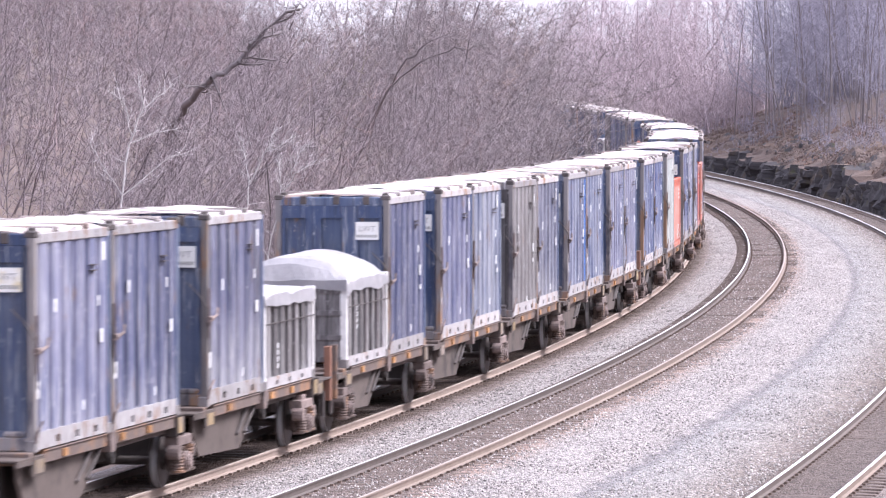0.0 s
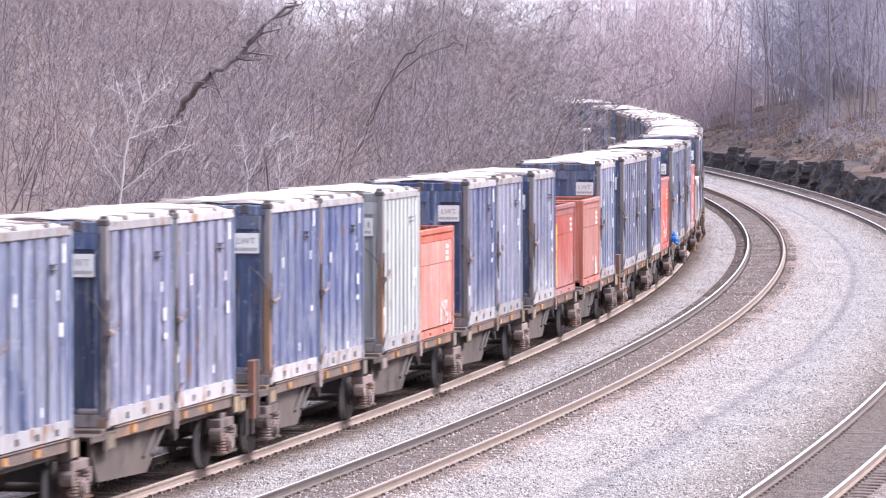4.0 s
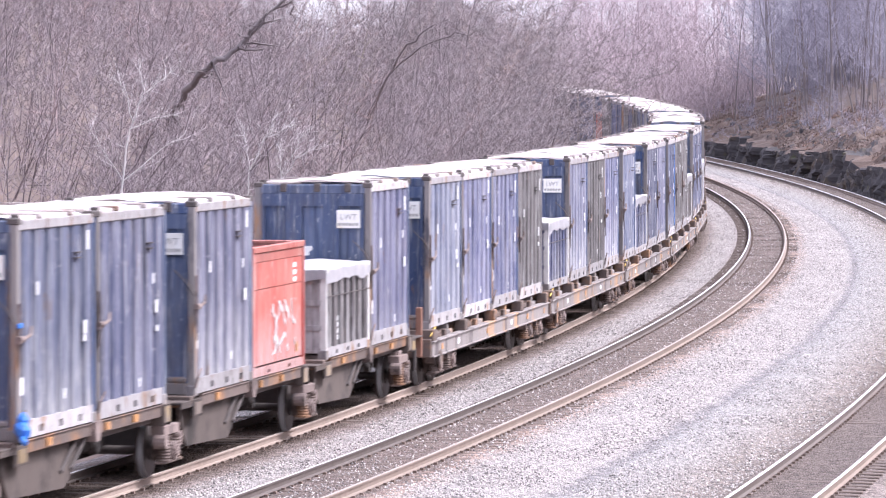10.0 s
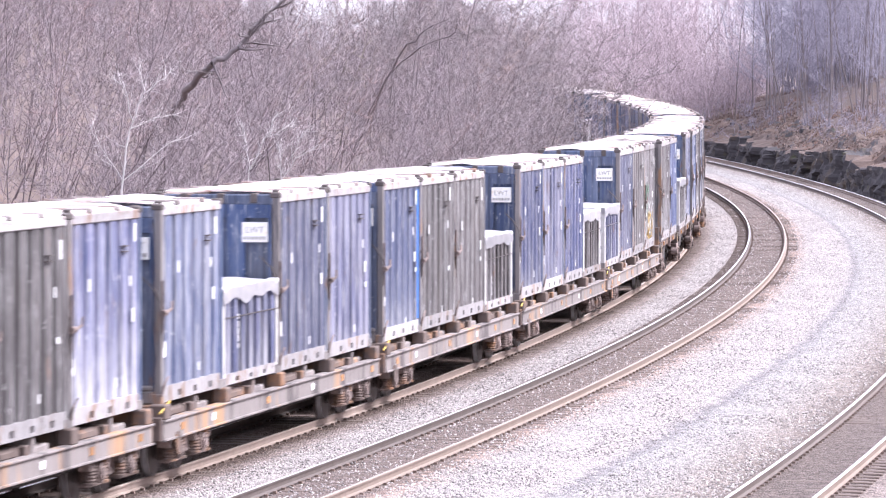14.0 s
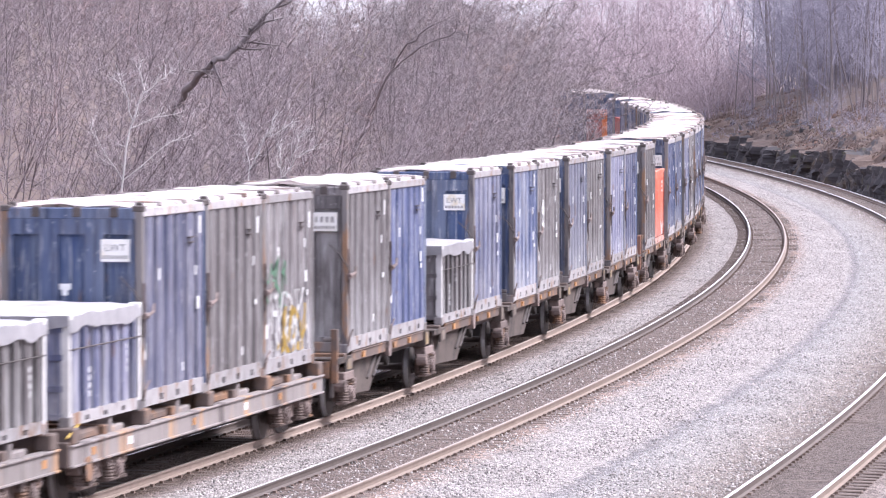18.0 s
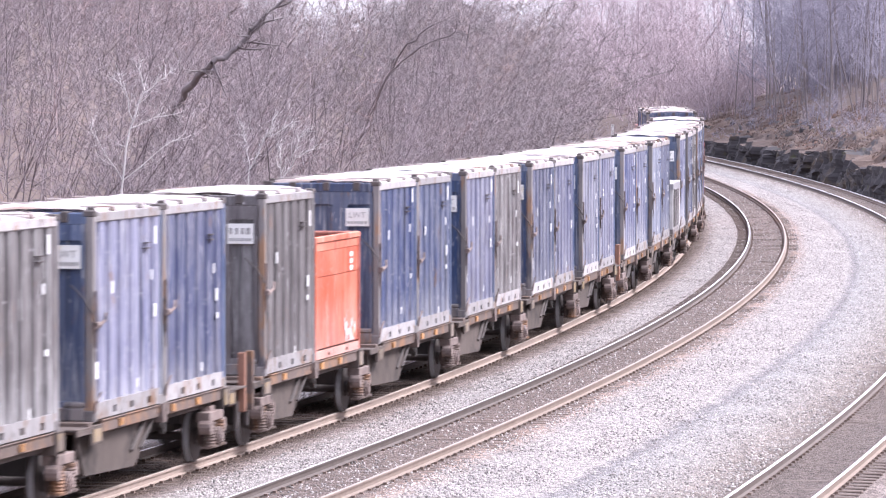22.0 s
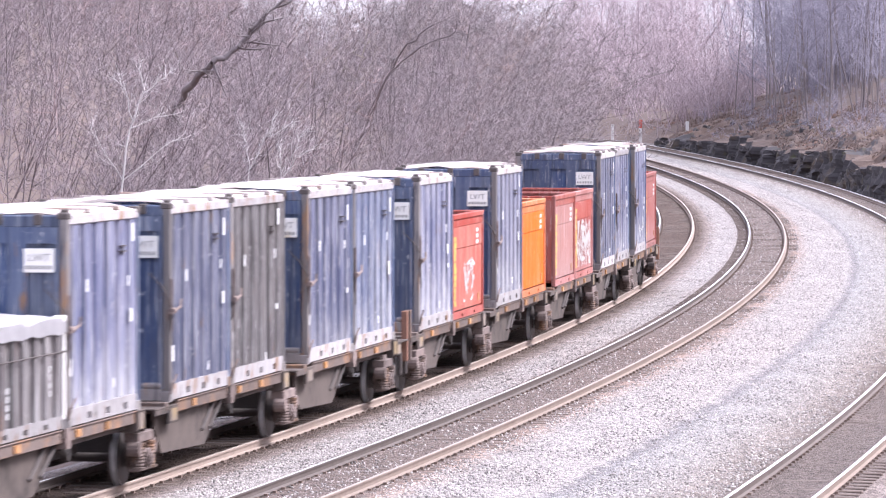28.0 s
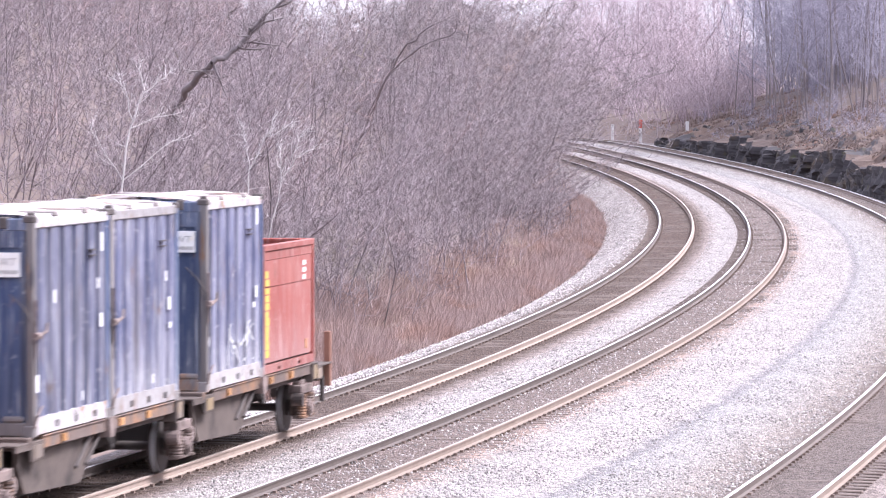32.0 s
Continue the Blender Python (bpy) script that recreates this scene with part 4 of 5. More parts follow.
def feature_trees():
    """The trees that stand out of the thicket: pale birches near the line, dark limbs reaching over."""
    rng = np.random.default_rng(77)
    birch = "slim pale-barked leafless birch in front of the thicket"
    dark = "dark crooked leafless tree reaching over the thicket"

    def put(tree, x, y, z):
        tree.matrix_basis = pose(x, y, z)

    stem = [(0, 0, 0), (0, 0, 5.3), (0.19, 0, 6.65), (0.52, 0, 7.5), (0.39, 0, 8.2)]
    boughs = [[(0.06, 0, 5.5), (0.95, 0.2, 6.25), (1.34, 0.3, 6.5)], [(0.2, 0, 6.65), (0.76, -0.2, 6.9), (1.34, -0.3, 7.0)],
              [(0.02, 0, 5.5), (-0.5, 0.1, 6.3), (-0.72, 0.2, 6.8)], [(0.25, 0, 6.85), (0.1, 0, 7.5), (-0.25, 0.2, 7.9)],
              [(0.5, 0, 7.45), (0.8, 0, 7.7), (1.22, 0.2, 8.0)]]
    put(birch_tree(rng, stem, boughs, 0.033, birch), -7.216, 104, -0.6)
    put(birch_tree(rng, [(-0.3, 0, 0), (-0.25, 0, 2.4), (-0.12, 0, 4.0), (0, 0, 5.45), (0.41, 0, 6.28), (0.73, 0, 6.9)],
                   [[(0.03, 0, 5.5), (-0.07, 0.1, 6.13), (-0.25, 0.2, 6.7)], [(0.41, 0, 6.28), (0.8, -0.1, 6.45), (1.15, 0, 6.65)]], 0.03, birch), -4.82, 115, -0.6)
    put(birch_tree(rng, [(-0.5, 0, 0), (-0.3, 0, 2.0), (-0.32, 0, 3.6), (0, 0, 5.1), (0.37, 0, 5.7), (0.95, 0, 6.05)],
                   [[(0.02, 0, 5.1), (0.0, 0.1, 5.6), (-0.1, 0.2, 6.1)], [(0.3, 0, 5.6), (0.45, -0.1, 6.1), (0.7, 0, 6.5)]], 0.027, birch), -4.13, 118, -0.6)
    put(limb_tree(rng, [(-3, 60, 2), (-1.6, 30, 6.0), (0.4, 3, 6.95), (1.1, 0, 7.5), (1.75, 0, 7.9), (2.35, 0, 8.6), (3.5, 0, 9.4)], 0.14, 14, 1.6, M["dark_bark"], dark), -7.4, 127, 0.0)
    put(limb_tree(rng, [(-5, 60, 2), (-2.5, 30, 7.0), (-1.0, 1, 8.1), (0.3, 0, 8.55), (1.5, 0, 8.75)], 0.05, 16, 1.2, M["dark_bark"], dark), 0.2, 160, 0.0)
    put(limb_tree(rng, [(-5, 60, 2), (-2.4, 30, 6.6), (-1.2, 1, 8.2), (-0.2, 0, 8.75), (0.7, 0, 9.3)], 0.05, 16, 1.2, M["dark_bark"], dark), -0.1, 163, 0.0)
    for _ in range(16):
        s, lat = rng.uniform(120, 262), -rng.uniform(10, 15)
        h, lean = rng.uniform(9, 13), rng.uniform(0.6, 2.6)
        t = limb_tree(rng, [(0, 0, 0), (lean * 0.1, 0, h * 0.4), (lean * 0.5, 0, h * 0.75), (lean, 0, h)], 0.06, 26, 2.4, M["dark_bark" if rng.random() < 0.5 else "bark"], "tall leafless tree arching over the inside of the bend")
        stand(t, s, lat)


build_ground()
build_bed()
stones("ballast_stones", 90000, -18, 235, 1.5, 10.2, (0.017, 0.033), 3, "loose pale limestone ballast stones")
stones("shoulder_stones", 30000, 5, 250, -3.5, -1.3, (0.02, 0.04), 4, "loose ballast stones on the track shoulder")
litter("verge_litter", 60000, 5, 240, -3.0, -8.5, (0.04, 0.13), 31, "dead grass and brown leaves on the verge")
litter("near_bank_litter", 90000, 60, 270, 14.3, 22, (0.04, 0.14), 33, "brown leaves and dead grass over the brow of the rock")
litter("bank_litter", 150000, 60, 290, 14.3, 40, (0.04, 0.13), 32, "rust-brown leaves and dead bracken on the bank", 1.5)
tufts("dead_bracken", 260000, 20, 235, -7.8, -3.3, 0.85, "bracken", 3, "reddish-brown dead bracken and bramble on the verge", -0.7)
tufts("dry_grass", 9000, 40, 220, -7.6, -5.6, 0.8, "straw", 5, "bleached straw-coloured dead grass among the bracken", 0.12)
tufts("verge_grass", 12000, 20, 235, -4.2, -3.0, 0.35, "straw", 8, "pale dead grass along the edge of the ballast", 0.1)
for args in ((280, 12.9, 1.15), (272, 13.4, 1.65, True), (264.5, 15.5, 1.6)):
    marker_post(*args)
build_track(0.0, 0.0, "rusty-webbed railway track on the inside of the bend", (((7,), "tread"), ((7,), "rail_top")))
build_track(D2, Z2, "worn railway track with dirty brown sleepers", (((7,), "tread"), ((7,), "rail_top")))
build_track(D3, Z3, "bright-railed railway track on the outside of the bend", (((7, 6, 8), "tread"), ((7, 6, 8), "tread")))
build_rock_face()
build_woods()
build_trees()
feature_trees()


# ---- the train ----
LEN, HALF, TALL, DECK = 4.42, 1.23, 3.34, 1.34


def prism(profile, axis_len, along_axis="z", z0=0.0):
    """Extrudes a closed (x, y) profile upwards from z0."""
    bm = bmesh.new()
    low = [bm.verts.new((x, y, z0)) for x, y in profile]
    top = [bm.verts.new((x, y, z0 + axis_len)) for x, y in profile]
    n = len(profile)
    for i in range(n):
        bm.faces.new((low[i], low[(i + 1) % n], top[(i + 1) % n], top[i]))
    bm.faces.new(low[::-1])
    bm.faces.new(top)
    return bm


def corrugated(x0, x1, ribs, depth, y, z0, z1, out=0.55):
    """A side sheet with trapezoid ribs; y is its outer face, on the right side of the thing."""
    pitch = (x1 - x0) / ribs
    edge = []
    for i in range(ribs):
        a = x0 + i * pitch
        edge += [(a, y + depth), (a + pitch * (1 - out) * 0.7, y + depth), (a + pitch * (1 - out), y), (a + pitch * 0.97, y)]
    edge.append((x1, y + depth))
    return prism(edge + [(x1, y + depth + 0.03), (x0, y + depth + 0.03)], z1 - z0, z0=z0)


def sagging_sheet(x0, x1, half, base, crown, drop, seed, nx=14, ny=10, ragged=0.0):
    """A thick sheet lying over the top, its edges hanging down by drop."""
    bm = bmesh.new()
    rows = []
    for i in range(nx + 1):
        x = x0 + (x1 - x0) * i / nx
        row = []
        for j in range(-1, ny + 2):
            t = min(max(j / ny, 0), 1)
            y = -half + 2 * half * t
            ends = min(1.0, 1.6 * math.sin(math.pi * min(max(i / nx, 0.0), 1.0)) ** 0.5) if ragged else 1.0
            z = base + crown * ends * math.sin(math.pi * t) ** 0.7 + 0.05 * noise.noise((x * 1.7 + seed, y * 1.9, seed)) + (0 if ragged else 0.03 * math.sin(x * 4.2 + seed + noise.noise((x, y, seed)) * 2)) + 0.05 * crown * noise.noise((x * 0.9, y, seed * 3.0)) + 0.03 * noise.noise((x * 4.5 + y * 0.8, y * 1.1, seed + 0.5))
            if j in (-1, ny + 1):
                y += -0.02 if j < 0 else 0.02
                z = base - drop * (1 + (ragged or 1.3) * noise.noise((x * (1.1 if ragged else 3.1), seed * 1.7, j)))
            row.append(bm.verts.new((x, y, z)))
        rows.append(row)
    if ragged:
        for i in (0, -1):
            rows.insert(0, None) if i == 0 else rows.append(None)
            ref = rows[1] if i == 0 else rows[-2]
            flap = [bm.verts.new((v.co.x + (-0.02 if i == 0 else 0.02), v.co.y, min(v.co.z, base) - drop * (0.8 + 0.5 * noise.noise((v.co.y, seed, i))))) for v in ref]
            rows[0 if i == 0 else -1] = flap
    for a, b in zip(rows, rows[1:]):
        for i in range(len(a) - 1):
            bm.faces.new((a[i], a[i + 1], b[i + 1], b[i]))
    bmesh.ops.solidify(bm, geom=bm.faces[:], thickness=0.02)
    return bm


def lettering(text, size):
    """A flat raised mesh of built-in type, standing on the front face (facing -x)."""
    cu = bpy.data.curves.new("lettering", "FONT")
    cu.body, cu.size, cu.extrude, cu.align_x = text, size, 0.003, 'CENTER'
    ob = bpy.data.objects.new("lettering", cu)
    me = bpy.data.meshes.new_from_object(ob)
    bpy.data.objects.remove(ob)
    me.transform(Matrix(((0, 0, -1, 0), (-1, 0, 0, 0), (0, 1, 0, 0), (0, 0, 0, 1))))
    me.materials.append(M["black_letter"])
    return me


LETTERS = lettering("LWT", 0.17)


def strokes(seed, x0, x1, z0, z1, y, n, width):
    """Meaningless sprayed strokes lying on a side sheet."""
    rng = random.Random(seed)
    bm = bmesh.new()
    for _ in range(n):
        x, z = rng.uniform(x0, x1), rng.uniform(z0, z1)
        a = rng.uniform(0, 6.28)
        w = width * rng.uniform(0.6, 1.3)
        last = None
        for _k in range(rng.randint(3, 6)):
            n1 = (x - math.sin(a) * w, z + math.cos(a) * w)
            n2 = (x + math.sin(a) * w, z - math.cos(a) * w)
            pair = [bm.verts.new((min(max(p[0], x0), x1), y, min(max(p[1], z0), z1))) for p in (n1, n2)]
            if last:
                bm.faces.new((last[0], pair[0], pair[1], last[1]))
            last = pair
            x, z = x + math.cos(a) * 0.17, z + math.sin(a) * 0.2
            a += rng.uniform(-0.9, 0.9)
    bmesh.ops.solidify(bm, geom=bm.faces[:], thickness=0.004)
    return bm


def bottom_rails(box, h, pockets, mat=None):
    gaps = [(-LEN / 2 + LEN * p - 0.11, -LEN / 2 + LEN * p + 0.11) for p in pockets]
    pieces, x = [], -LEN / 2 + 0.1
    for a, b in gaps:
        pieces += [(x, a, -HALF, -HALF + 0.1, 0, h), (a, b, -HALF, -HALF + 0.1, h * 0.62, h), (a, b, -HALF, -HALF + 0.1, 0, h * 0.2), (a, b, -HALF + 0.08, -HALF + 0.1, h * 0.2, h * 0.62)]
        x = b
    pieces.append((x, LEN / 2 - 0.1, -HALF, -HALF + 0.1, 0, h))
    r = part("bottom_rail", box_bm(pieces), mat or M["rail_paint"], box, "pale chalky bottom rail with fork pockets")
    twin(r, rz=180)


def corner_posts(box, h, mat, w=0.12, rear=None):
    p = part("corner_post", box_bm([(-LEN / 2, -LEN / 2 + w, -HALF - 0.01, -HALF + w, 0, h)], 0.012), mat, box)
    twin(p, 0, 2 * HALF - w + 0.01)
    r = part("corner_post", box_bm([(LEN / 2 - w, LEN / 2, -HALF - 0.01, -HALF + w, 0, h)], 0.012), rear or mat, box)
    twin(r, 0, 2 * HALF - w + 0.01)


def castings(box, h, mat=None):
    c = part("corner_casting", box_bm([(-LEN / 2 - 0.015, -LEN / 2 + 0.2, -HALF - 0.025, -HALF + 0.17, h - 0.04, h + 0.07)], 0.02), mat or M["beam"], box)
    twin(c, LEN - 0.185)
    twin(c, 0, 2 * HALF - 0.145)
    twin(c, LEN - 0.185, 2 * HALF - 0.145)
    f = part("corner_casting", box_bm([(-LEN / 2 - 0.015, -LEN / 2 + 0.2, -HALF - 0.02, -HALF + 0.17, -0.04, 0.16)], 0.02), M["post"], box)
    twin(f, LEN - 0.185)
    twin(f, 0, 2 * HALF - 0.15)
    twin(f, LEN - 0.185, 2 * HALF - 0.15)


SPOTS = [(1.78, 2.92, 0.13, 0.36), (-1.0, 2.22, 0.11, 0.24), (1.5, 2.28, 0.08, 0.2), (1.65, 1.62, 0.15, 0.26), (1.65, 1.36, 0.15, 0.12),
         (-1.98, 0.88, 0.16, 0.32), (0.55, 0.44, 0.09, 0.18)]


def side_labels(box, seed, y):
    rng = random.Random(seed)
    for x, z, w, h in SPOTS:
        if rng.random() < 0.75:
            w, h = w * 0.85, h * 0.85
            x, z = x + rng.uniform(-0.1, 0.1), z + rng.uniform(-0.12, 0.12)
            part("label", box_bm([(x - w / 2, x + w / 2, y - 0.006, y + 0.01, z - h / 2, z + h / 2)]), M["white_label"], box, "white printed label")
    scuffs = bmesh.new()
    for _ in range(9):
        x, z, w, h = -2.1 + 0.7 * (rng.randrange(6) + rng.uniform(0.54, 0.88)), rng.uniform(0.35, 3.0), rng.uniform(0.012, 0.035), rng.uniform(0.06, 0.25)
        ring = [scuffs.verts.new((x + w * math.cos(a) * rng.uniform(0.4, 1), y - 0.004, z + h * math.sin(a) * rng.uniform(0.5, 1))) for a in (0.2, 1.2, 2.2, 3.3, 4.2, 5.3)]
        scuffs.faces.new(ring)
    bmesh.ops.solidify(scuffs, geom=scuffs.faces[:], thickness=0.003)
    tagged(part("scuffs", scuffs, M["tarp"], box, "pale scuffs and scrapes"), kind="stuff")


def rod(p, q, r):
    p, q = Vector(p), Vector(q)
    return cyl_bm(tuple((p + q) / 2), tuple((q - p).normalized()), r, (q - p).length, 6)


def tall_container(paint_name, colour, seed, extras=()):
    """A closed waste container: ribbed sides, recessed end panels, a roof of sheets."""
    box = tagged(new("waste_container"), f"tall {colour} ribbed steel waste container on a wagon", "container", "waste containers")
    mat = M[paint_name]
    ribs = 9 if paint_name == "white" else 6
    s = part("side_panel", corrugated(-LEN / 2 + 0.11, LEN / 2 - 0.11, ribs, 0.11, -HALF + 0.012, 0.26, TALL - 0.1), mat, box)
    twin(s, rz=180)
    # end: three recessed panels between uprights
    x = -LEN / 2
    ys = [-HALF + 0.1, -HALF + 0.2, -HALF + 0.66, -HALF + 1.0, -HALF + 1.46, -HALF + 1.8, -HALF + 2.26, HALF - 0.1]
    frame_boxes = [(x, x + 0.09, ys[0], ys[1], 0.2, TALL - 0.16), (x, x + 0.09, ys[2], ys[3], 0.2, TALL - 0.16),
                   (x, x + 0.09, ys[4], ys[5], 0.2, TALL - 0.16), (x, x + 0.09, ys[6], ys[7], 0.2, TALL - 0.16),
                   (x, x + 0.09, ys[1], ys[2], TALL - 0.42, TALL - 0.16), (x, x + 0.09, ys[3], ys[4], TALL - 0.42, TALL - 0.16),
                   (x, x + 0.09, ys[5], ys[6], TALL - 0.42, TALL - 0.16), (x + 0.003, x + 0.09, ys[1], ys[6], 0.0, 0.3)]
    end = M["blue_end"] if "blue" in paint_name else mat
    e = part("end_frame", box_bm(frame_boxes), end, box)
    twin(e, rz=180)
    for a, b in ((ys[1], ys[2]), (ys[3], ys[4]), (ys[5], ys[6])):
        part("end_panel", box_bm([(x + 0.075, x + 0.11, a - 0.02, b + 0.02, 0.28, TALL - 0.4)]), end, box)
    part("end_panel", box_bm([(-x - 0.11, -x - 0.075, ys[1] - 0.02, ys[6] + 0.02, 0.28, TALL - 0.4)]), end, box)
    t = part("top_end_beam", box_bm([(x - 0.005, x + 0.14, -HALF + 0.1, HALF - 0.1, TALL - 0.17, TALL + 0.03)], 0.02), end, box)
    twin(t, rz=180)
    for y in (-0.75, -0.1, 0.62):
        part("roller_bracket", box_bm([(x - 0.03, x + 0.16, y - 0.07, y + 0.07, TALL - 0.13, TALL + 0.05)], 0.015), M["beam"], box)
    r = part("top_rail", box_bm([(-LEN / 2 + 0.1, LEN / 2 - 0.1, -HALF - 0.012, -HALF + 0.1, TALL - 0.13, TALL + 0.03)], 0.015), M["rail_paint"], box)
    twin(r, rz=180)
    # On blue ones the rear posts' darker paint stands for shade in the gap.
    corner_posts(box, TALL, M["post"], 0.16, end)
    castings(box, TALL)
    bottom_rails(box, 0.27, (0.3, 0.55, 0.8))
    part("roof_sheet", sagging_sheet(-LEN / 2 + 0.16, LEN / 2 - 0.04, HALF - 0.05, TALL + 0.03, 0.075, 0.10, seed, 26, 10), M["cover"], box, "dirty white roof sheet with rust stains")
    for k in range(2):
        xx = -LEN / 2 + 1.3 + k * 1.75
        part("roof_batten", merge(box_bm([(xx - 0.05, xx + 0.05, -HALF + 0.02, HALF - 0.02, TALL + 0.085, TALL + 0.115)], 0.008),
                                  box_bm([(xx - 0.06, xx + 0.06, -HALF - 0.02, -HALF + 0.08, TALL + 0.03, TALL + 0.12)], 0.02)), M["roof_steel"], box, "rust-stained roof batten")
    # locking gear on the front post
    part("locking_bar", merge(box_bm([(x + 0.02, x + 0.05, -HALF - 0.05, -HALF - 0.015, 1.2, 2.1)]), box_bm([(x - 0.08, x + 0.2, -HALF - 0.06, -HALF - 0.015, 1.5, 1.6)]),
                              cyl_bm((x + 0.02, -HALF - 0.07, 1.55), (1, 0, 0), 0.05, 0.2, 8)), M["axlebox"], box, "rusty locking bar")
    part("step", box_bm([(1.0, 1.28, -HALF - 0.05, -HALF + 0.03, TALL - 0.66, TALL - 0.645), (1.0, 1.28, -HALF - 0.05, -HALF + 0.03, TALL - 0.57, TALL - 0.555)]), M["beam"], box)
    part("tie_cable", merge(rod((x - 0.02, -0.86, 2.2), (x - 0.05, -1.1, 1.98), 0.012), rod((x - 0.05, -1.1, 1.98), (x - 0.04, -HALF - 0.04, 1.72), 0.013), rod((x - 0.04, -HALF - 0.04, 1.72), (x, -HALF - 0.05, 0.95), 0.011)), M["wheel"], box, "bent dark tie bar")
    part("low_lever", merge(rod((x + 0.05, -HALF - 0.05, 0.3), (x + 0.28, -HALF - 0.06, 0.44), 0.018), rod((x + 0.05, -HALF - 0.05, 0.3), (x - 0.02, -HALF - 0.03, 0.12), 0.022)), M["axlebox"], box)
    part("mid_lever", merge(rod((x - 0.12, -HALF - 0.07, 1.5), (x + 0.5, -HALF - 0.07, 1.6), 0.026), rod((x + 0.5, -HALF - 0.07, 1.6), (x + 0.62, -HALF - 0.05, 1.72), 0.022)), M["axlebox"], box)
    part("end_foot", merge(box_bm([(x - 0.02, x + 0.07, -HALF + 0.15, -HALF + 0.72, -0.02, 0.2)], 0.02), box_bm([(x - 0.03, x + 0.05, -HALF + 0.15, -HALF + 0.5, 0.2, 0.3)], 0.03)), M["post"], box, "rusty end foot")
    for cx in (x + 0.3,):
        for cy in (-HALF + 0.12, HALF - 0.12):
            part("roof_clamp", box_bm([(cx - 0.07, cx + 0.07, cy - 0.06, cy + 0.06, TALL + 0.04, TALL + 0.12)], 0.015), M["beam"], box)
    side_labels(box, seed, -HALF + 0.012)
    part("floor", box_bm([(-LEN / 2 + 0.1, LEN / 2 - 0.1, -HALF + 0.1, HALF - 0.1, 0.02, 0.12)]), M["beam"], box)
    # plate
    plate = part("plate", box_bm([(x - 0.012, x + 0.08, -1.02, -0.52, TALL - 0.88, TALL - 0.50)], 0.004), M["plate_white"], box, "white number plate with worn black marks")
    if "blue" in paint_name:
        let = part_mesh("lettering", LETTERS, plate)
        let.matrix_basis = Matrix.Translation((x - 0.015, -0.77, TALL - 0.70))
    else:
        rng = random.Random(seed * 7)
        tagged(part("lettering", box_bm([(x - 0.019, x - 0.011, -0.96 + 0.115 * i, -0.96 + 0.115 * i + rng.uniform(0.04, 0.08), TALL - 0.70, TALL - 0.58) for i in range(4)]), M["black_letter"], plate), kind="stuff")
    tagged(part("number_marking", box_bm([(x - 0.019, x - 0.011, -0.98 + 0.075 * i, -0.98 + 0.075 * i + 0.05, TALL - 0.83, TALL - 0.77) for i in range(6)]), M["black_letter"], plate), kind="stuff")
    part("small_plate", box_bm([(x + 0.06, x + 0.08, 0.02, 0.24, 1.98, 2.08), (x + 0.06, x + 0.08, 0.08, 0.18, 1.88, 1.98)]), M["white_label"], box)
    for kind in extras:
        if kind == "blue_stripe":
            part("stripe", box_bm([(1.9, 2.07, -HALF + 0.004, -HALF + 0.03, 0.3, TALL - 0.2)]), M["blue_mark"], box, "bright blue repainted strip")
        if kind == "rag":
            rag = merge(box_bm([(-0.24, 0.16, -0.12, 0.1, -0.14, 0.1)], 0.07), box_bm([(-0.02, 0.26, -0.1, 0.08, -0.02, 0.2)], 0.07), box_bm([(-0.45, -0.1, -0.06, 0.05, -0.16, -0.06)], 0.03))
            part("rag", rag, M["blue_mark"], box, "bright blue crumpled rag").matrix_basis = pose(x - 0.02, -HALF - 0.08, 0.2, 10, -12, 25)
            part("strap_end", box_bm([(x - 0.06, x + 0.12, -HALF - 0.06, -HALF - 0.02, 1.72, 1.8)], 0.01), M["blue_mark"], box)
        if kind == "graffiti":
            tagged(part("graffiti", strokes(seed, -1.7, 1.7, 0.4, 1.5, -HALF + 0.004, 26, 0.05), M["white_label"], box, "pale sprayed graffiti"), kind="stuff")
            tagged(part("graffiti", strokes(seed + 5, -1.9, -0.2, 1.2, 2.2, -HALF + 0.003, 12, 0.05), M["green_spray"], box, "green sprayed graffiti"), kind="stuff")
            tagged(part("graffiti", strokes(seed + 1, -1.0, 1.5, 0.3, 1.2, -HALF + 0.002, 16, 0.07), M["yellow"], box, "ochre sprayed graffiti"), kind="stuff")
        if kind == "emblem":
            ring = bmesh.new()
            loop = [[ring.verts.new((-1.1 + k * 0.24 * math.cos(a * 0.3927) * (1 + 0.15 * math.sin(a * 1.1)), -HALF + 0.004, 2.05 + k * 0.36 * math.sin(a * 0.3927))) for k in (1.0, 0.66)] for a in range(16)]
            for p, q in zip(loop, loop[1:] + loop[:1]):
                ring.faces.new((p[0], q[0], q[1], p[1]))
            bmesh.ops.solidify(ring, geom=ring.faces[:], thickness=0.004)
            part("emblem", merge(ring, box_bm([(-1.3, -0.9, -HALF + 0.0, -HALF + 0.004, 1.66, 1.78), (-1.2, -1.0, -HALF + 0.0, -HALF + 0.004, 2.0, 2.2)])), M["white_label"], box, "white sprayed oval emblem")
        if kind == "scribble":
            tagged(part("graffiti", strokes(seed + 3, -0.6, 1.5, 0.35, 1.1, -HALF + 0.004, 12, 0.03), M["white_label"], box, "thin white scribble"), kind="stuff")
    return box


